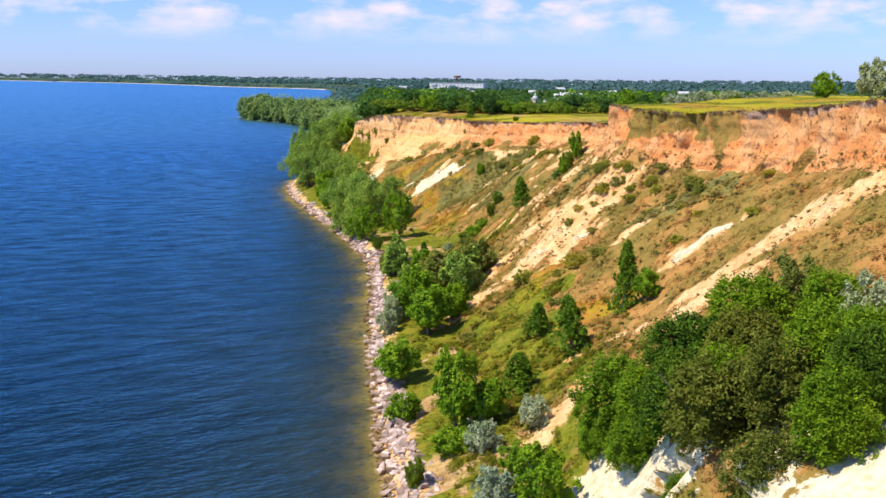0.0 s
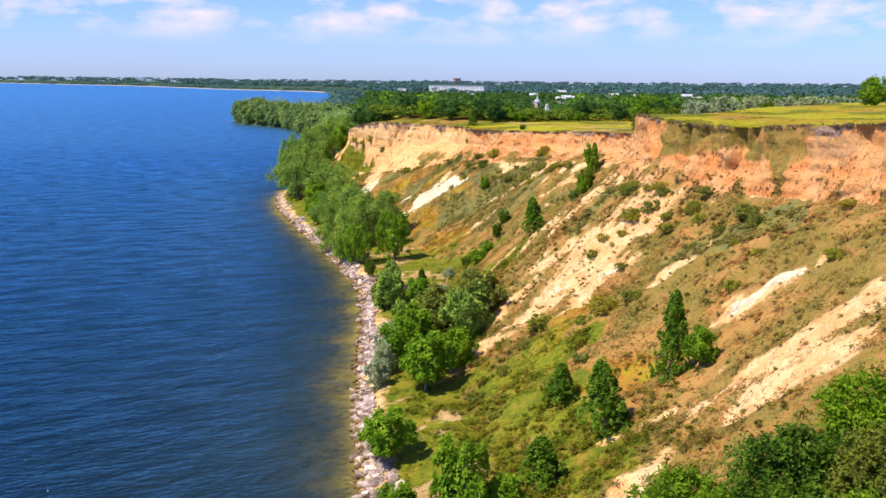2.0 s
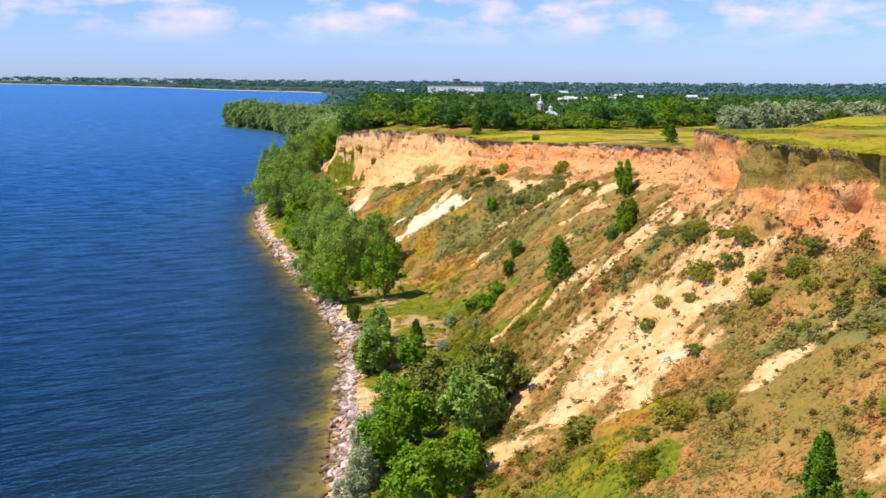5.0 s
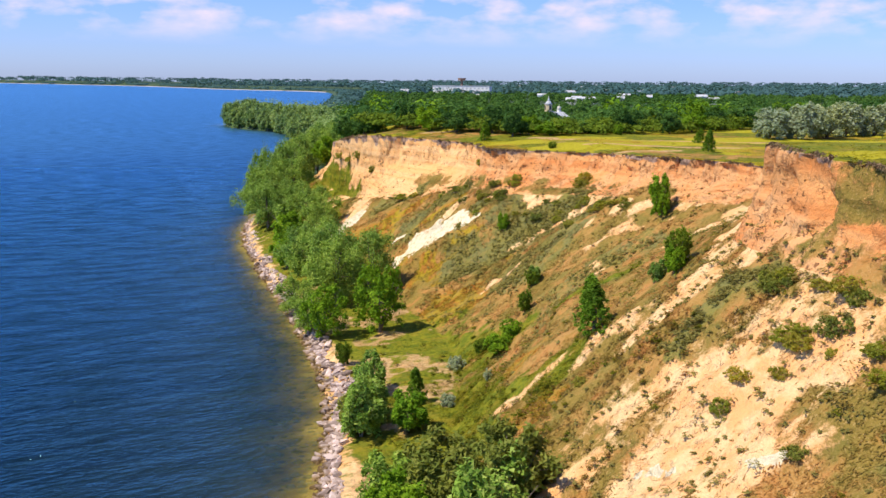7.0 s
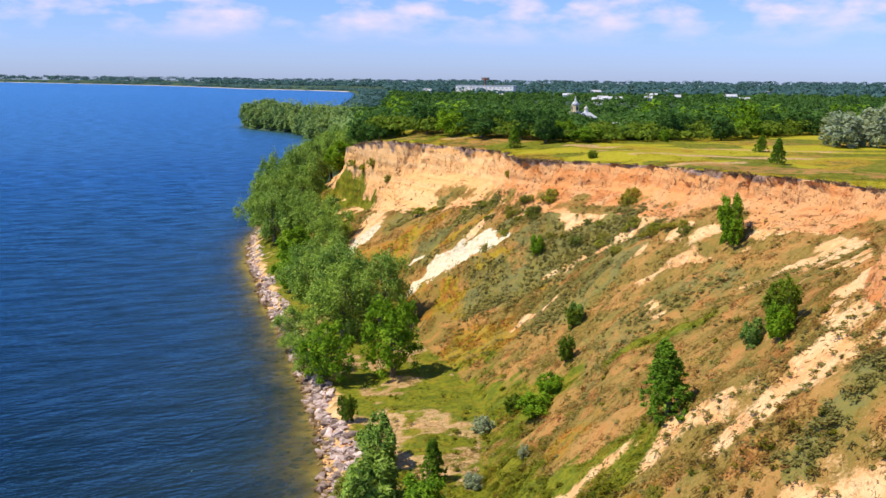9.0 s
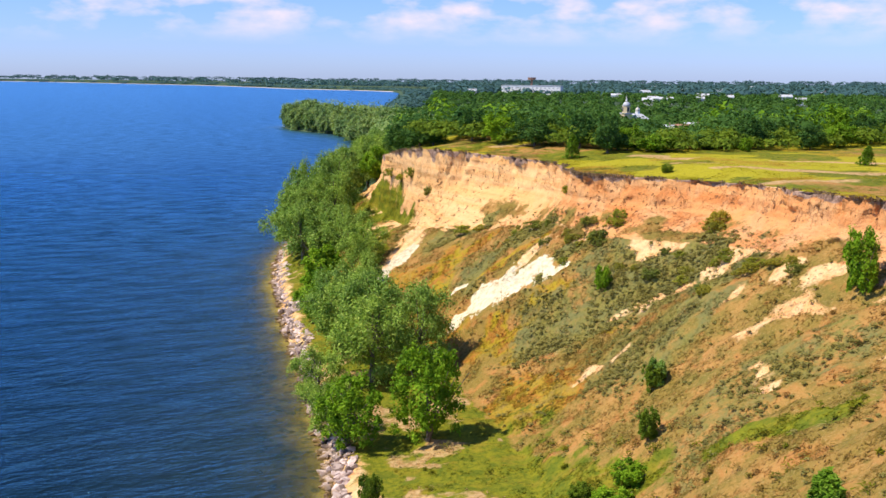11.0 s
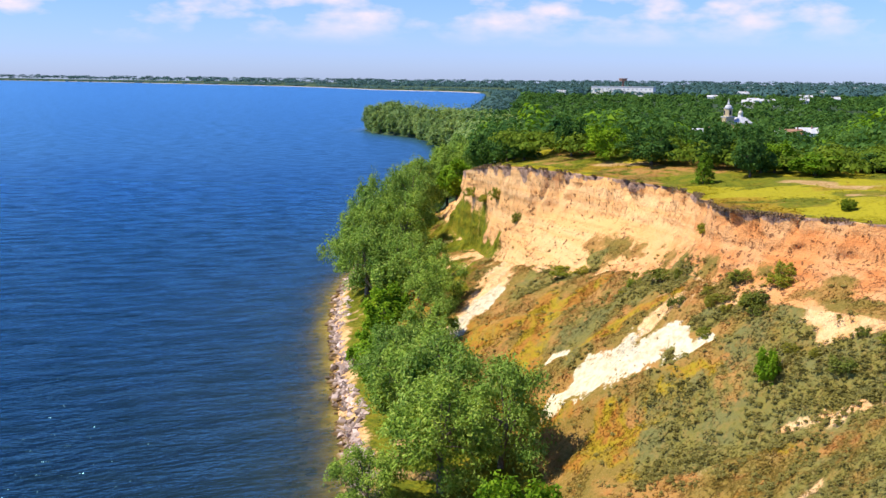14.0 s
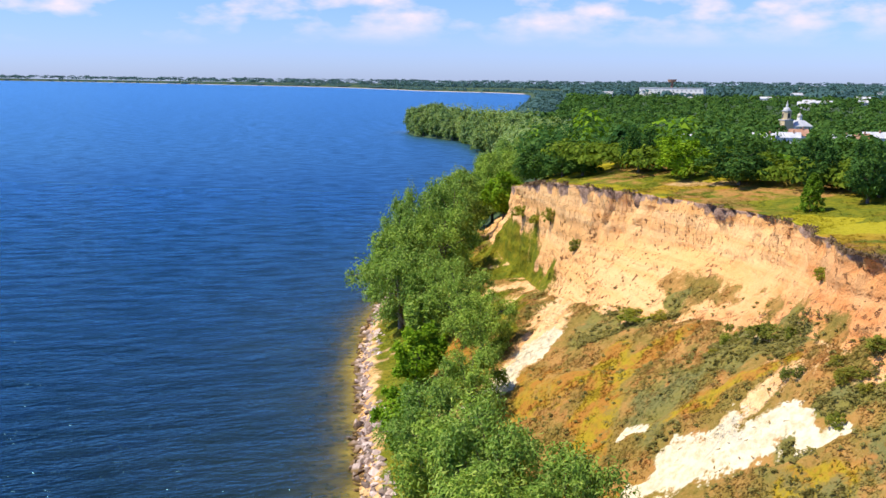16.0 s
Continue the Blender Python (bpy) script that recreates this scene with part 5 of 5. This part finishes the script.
for k in range(8):
    bm = bmesh.new()
    for q in range(13):
        d = stone_rng.normal(size=3)
        d /= np.linalg.norm(d)
        bm.verts.new(Vector(d * (0.42 + 0.14 * stone_rng.random()) * np.array([1.25, 0.9, 0.62])))
    hull = bmesh.ops.convex_hull(bm, input=bm.verts)
    bmesh.ops.delete(bm, geom=[g for g in hull["geom_interior"] if isinstance(g, bmesh.types.BMVert)], context="VERTS")
    bmesh.ops.triangulate(bm, faces=bm.faces)
    bmesh.ops.recalc_face_normals(bm, faces=bm.faces)
    me = bpy.data.meshes.new("stone")
    bm.to_mesh(me)
    bm.free()
    me.materials.append(STONE)
    stone_meshes.append(me)
stone_arrays = [(np.array([v.co for v in me.vertices]), np.array([tuple(p.vertices) for p in me.polygons])) for me in stone_meshes]
bank = tagged(new("stone_bank"), "pale pinkish granite boulders heaped along the waterline", "boulders", kind="structure")
n_stones = 6200
sy = 66 + (338 - 66) * stone_rng.random(n_stones) ** 1.15
band_w = 2.7 + 1.5 * ramp(-sy, -115, -85) + 2.6 * (smooth_noise(sy * 0.16, 0, 0, 5) - 0.5)
sx_off = -0.5 + (band_w + 0.5) * stone_rng.random(n_stones) ** 0.9
keep = smooth_noise(sy * 0.09, 3.0, 0.0, 9) + 0.25 * stone_rng.random(n_stones) > 0.20
sy, sx_off = sy[keep], sx_off[keep]
sx = np.interp(sy, shore_y[order], shore_x[order]) + sx_off
sz = np.where(sx_off < 0, 0.06 * sx_off, 1.25 * ramp(sx_off, 0.0, 3.2)) + 0.06
ss = 0.36 + 1.15 * stone_rng.random(len(sy)) ** 3.2
own = np.argsort(sy)[:300]
is_own = np.zeros(len(sy), bool)
is_own[own] = True
loose = []
for i in range(len(sy)):
    turn = Euler(tuple(stone_rng.normal(size=2) * 0.35) + (stone_rng.random() * 6.28,))
    if is_own[i]:
        ob = new("stone", stone_meshes[i % 8])
        ob.parent = bank
        ob.matrix_basis = Matrix.LocRotScale((sx[i], sy[i], sz[i]), turn, (ss[i],) * 3)
    else:
        v, f = stone_arrays[i % 8]
        loose.append((v @ np.array(turn.to_matrix()).T * ss[i] + np.array([sx[i], sy[i], sz[i]]), f))
rubble = mesh_of("rubble", *joined(loose), STONE)
part("rubble", rubble, STONE, bank, kind="stuff")
# drowned stones in the shallows
loose = []
for i in range(1500):
    y = 70 + 265 * stone_rng.random()
    off = 0.8 + 6 * stone_rng.random() ** 1.7
    v, f = stone_arrays[i % 8]
    s = 0.5 + 0.9 * stone_rng.random() ** 2
    loose.append((v * np.array([s, s, s * 0.6]) + np.array([float(np.interp(y, shore_y[order], shore_x[order])) - off, y, -0.10 - 0.11 * off]), f))
STONE_WET = plain("algae_stone", (0.16, 0.115, 0.03), (0.34, 0.25, 0.07), 1.2, 0.7, 0.4)
part("drowned_stones", mesh_of("drowned_stones", *joined(loose), STONE_WET), STONE_WET, bank, "algae-brown stones under shallow water", kind="stuff")

# ---------------------------------------------------------------- the village


def box_bm(x0, x1, y0, y1, z0, z1):
    bm = bmesh.new()
    bmesh.ops.create_cube(bm, size=1.0, matrix=Matrix.LocRotScale(((x0 + x1) / 2, (y0 + y1) / 2, (z0 + z1) / 2), None, (x1 - x0, y1 - y0, z1 - z0)))
    return bm


def prism_bm(sides, r0, r1, z0, z1, x=0.0, y=0.0):
    bm = bmesh.new()
    bmesh.ops.create_cone(bm, cap_ends=True, segments=sides, radius1=r0, radius2=r1, depth=z1 - z0, matrix=pose(x, y, (z0 + z1) / 2, 0, 0, 180 / sides))
    return bm


def dome_bm(r, z, x=0.0, y=0.0, tall=1.15):
    bm = bmesh.new()
    bmesh.ops.create_uvsphere(bm, u_segments=16, v_segments=10, radius=r, matrix=Matrix.LocRotScale((x, y, z), None, (1, 1, tall)))
    return bm


def house(x, y, z, turn, long, deep, wall_h, roof_mat, label):
    """A small gabled house with windows and a door."""
    root = tagged(new("village_house"), label, "house", "village houses")
    part("wall", box_bm(-long / 2, long / 2, -deep / 2, deep / 2, -12, wall_h), LIME, root)
    bm = bmesh.new()
    rise, over = deep * 0.34, 0.5
    ends = []
    for sx in (-1, 1):
        a = [bm.verts.new((sx * (long / 2 + over), s * (deep / 2 + over), wall_h - 0.15)) for s in (-1, 1)]
        ends.append((a[0], a[1], bm.verts.new((sx * (long / 2 + over), 0, wall_h + rise))))
    bm.faces.new(ends[0])
    bm.faces.new(ends[1][::-1])
    for i, j in ((0, 1), (1, 2), (2, 0)):
        bm.faces.new((ends[0][j], ends[0][i], ends[1][i], ends[1][j]))
    bmesh.ops.recalc_face_normals(bm, faces=bm.faces)
    roof = part("roof", bm, roof_mat, root)
    part("chimney", box_bm(long * 0.2, long * 0.2 + 0.6, -0.9, -0.3, wall_h, wall_h + rise + 0.9), RUST, roof)
    for wx in (-0.3, 0.0, 0.3):
        name, low = ("door", 0.0) if wx == 0.0 else ("window", 1.0)
        part(name, box_bm(long * wx - 0.5, long * wx + 0.5, -deep / 2 - 0.05, -deep / 2 + 0.1, low, 2.2), GLASS, root)
    root.matrix_basis = pose(x, y, z, 0, 0, turn)
    return root


hr = random.Random(12)
for hx, hy in ((10.5, 613), (22.5, 603), (27.8, 600), (43.8, 623), (57, 648), (62, 652), (78, 635), (88.4, 648), (96, 655), (-58, 642), (120, 640), (150, 690), (140, 600), (176, 660)):
    house(hx, hy, hr.uniform(7.6, 8.8), hr.uniform(-30, 30), hr.uniform(7.5, 11), hr.uniform(6.5, 8.5), 4.2, ROOF if hr.random() < 0.75 else RUST, "white-walled village house with a pale roof among trees")
for hx, hy in ((127, 1362), (126, 1286), (150, 1203), (136, 1139), (160, 1180), (269, 1706), (261, 1912), (338, 1755), (195, 2686), (-59, 1476), (200, 1201), (230, 2065), (382, 3200), (489, 3300), (315, 1723), (415, 2430), (312, 2360), (560, 2500), (470, 1900), (620, 2100), (240, 1400), (330, 1350), (420, 1500), (520, 1650), (300, 1180), (250, 1290), (180, 1500), (290, 1560)):
    house(hx, hy, float(ground_z(np.float64(hx), np.float64(hy))) + (2.0 if hy < 1450 else 4.5), hr.uniform(-25, 25), hr.uniform(8, 15), hr.uniform(6, 8), 3.4, ROOF, "long pale farm building far off among trees")

tower = tagged(new("bell_tower"), "cream church bell tower with a pale dome", "church tower")
part("base", prism_bm(4, 4.2, 4.2, -8, 5.5), CREAM, tower)
part("cornice", prism_bm(4, 4.7, 4.7, 5.5, 6.0), ROOF, tower)
belfry = part("belfry", prism_bm(8, 2.7, 2.7, 6.0, 11.0), CREAM, tower)
for a in range(4):
    bm = box_bm(-0.6, 0.6, -2.62, -2.2, 7.0, 9.8)
    bmesh.ops.rotate(bm, verts=bm.verts, cent=(0, 0, 0), matrix=Matrix.Rotation(a * math.pi / 2, 3, "Z"))
    part("opening", bm, GLASS, belfry)
part("cornice", prism_bm(8, 3.1, 3.1, 11.0, 11.4), ROOF, tower)
part("dome", dome_bm(2.3, 11.4, 0, 0, 0.95), ROOF, tower)
part("lantern", prism_bm(8, 0.7, 0.6, 13.8, 15.2), LIME, tower)
part("spire", prism_bm(8, 0.5, 0.05, 15.2, 17.6), GOLD, tower)
tower.matrix_basis = pose(76, 800, 8.6, 0, 0, 25)
nave = tagged(new("church"), "white church with a pale metal roof and a small dome", "church")
part("wall", box_bm(-6, 6, -5, 5, -6, 4.5), LIME, nave)
bm = prism_bm(4, 8.6, 3.2, 4.5, 8.0)
part("roof", bm, ROOF, nave)
part("drum", prism_bm(8, 1.5, 1.5, 7.5, 10.2), LIME, nave)
part("dome", dome_bm(1.6, 10.4), GOLD, nave)
part("spire", prism_bm(6, 0.25, 0.04, 11.8, 14.2), GOLD, nave)
for wx in (-4, -1.4, 1.4, 4):
    part("window", box_bm(wx - 0.5, wx + 0.5, -5.06, -4.8, 0.8, 3.4), GLASS, nave)
nave.matrix_basis = pose(84.5, 806, 6.0, 0, 0, 20)

PALE_GLASS = plain("pale_window", (0.36, 0.37, 0.39), (0.46, 0.47, 0.48), 0.3, 0.3, 0.0)
block = tagged(new("apartment_block"), "long white five-storey block on the horizon", "building")
part("wall", box_bm(-43, 43, -6, 6, -14, 7.6), LIME, block)
part("roof", box_bm(-43.5, 43.5, -6.5, 6.5, 7.6, 8.2), ROOF, block)
for fl in range(1):
    for k in range(14):
        part("window", box_bm(-40.2 + k * 6.0, -37.8 + k * 6.0, -6.05, -5.8, 3.6 + fl * 3.6, 5.4 + fl * 3.6), PALE_GLASS, block)
block.matrix_basis = pose(24.5, 1500, 19.6, 0, 0, -20)
water_tower = tagged(new("water_tower"), "dark water tower behind the white block", "tower")
part("shaft", prism_bm(8, 1.6, 1.6, -8, 13.5), RUST, water_tower)
part("tank", prism_bm(12, 5.0, 6.2, 13.5, 17.0), RUST, water_tower)
water_tower.matrix_basis = pose(24.3, 1520, 21.5)
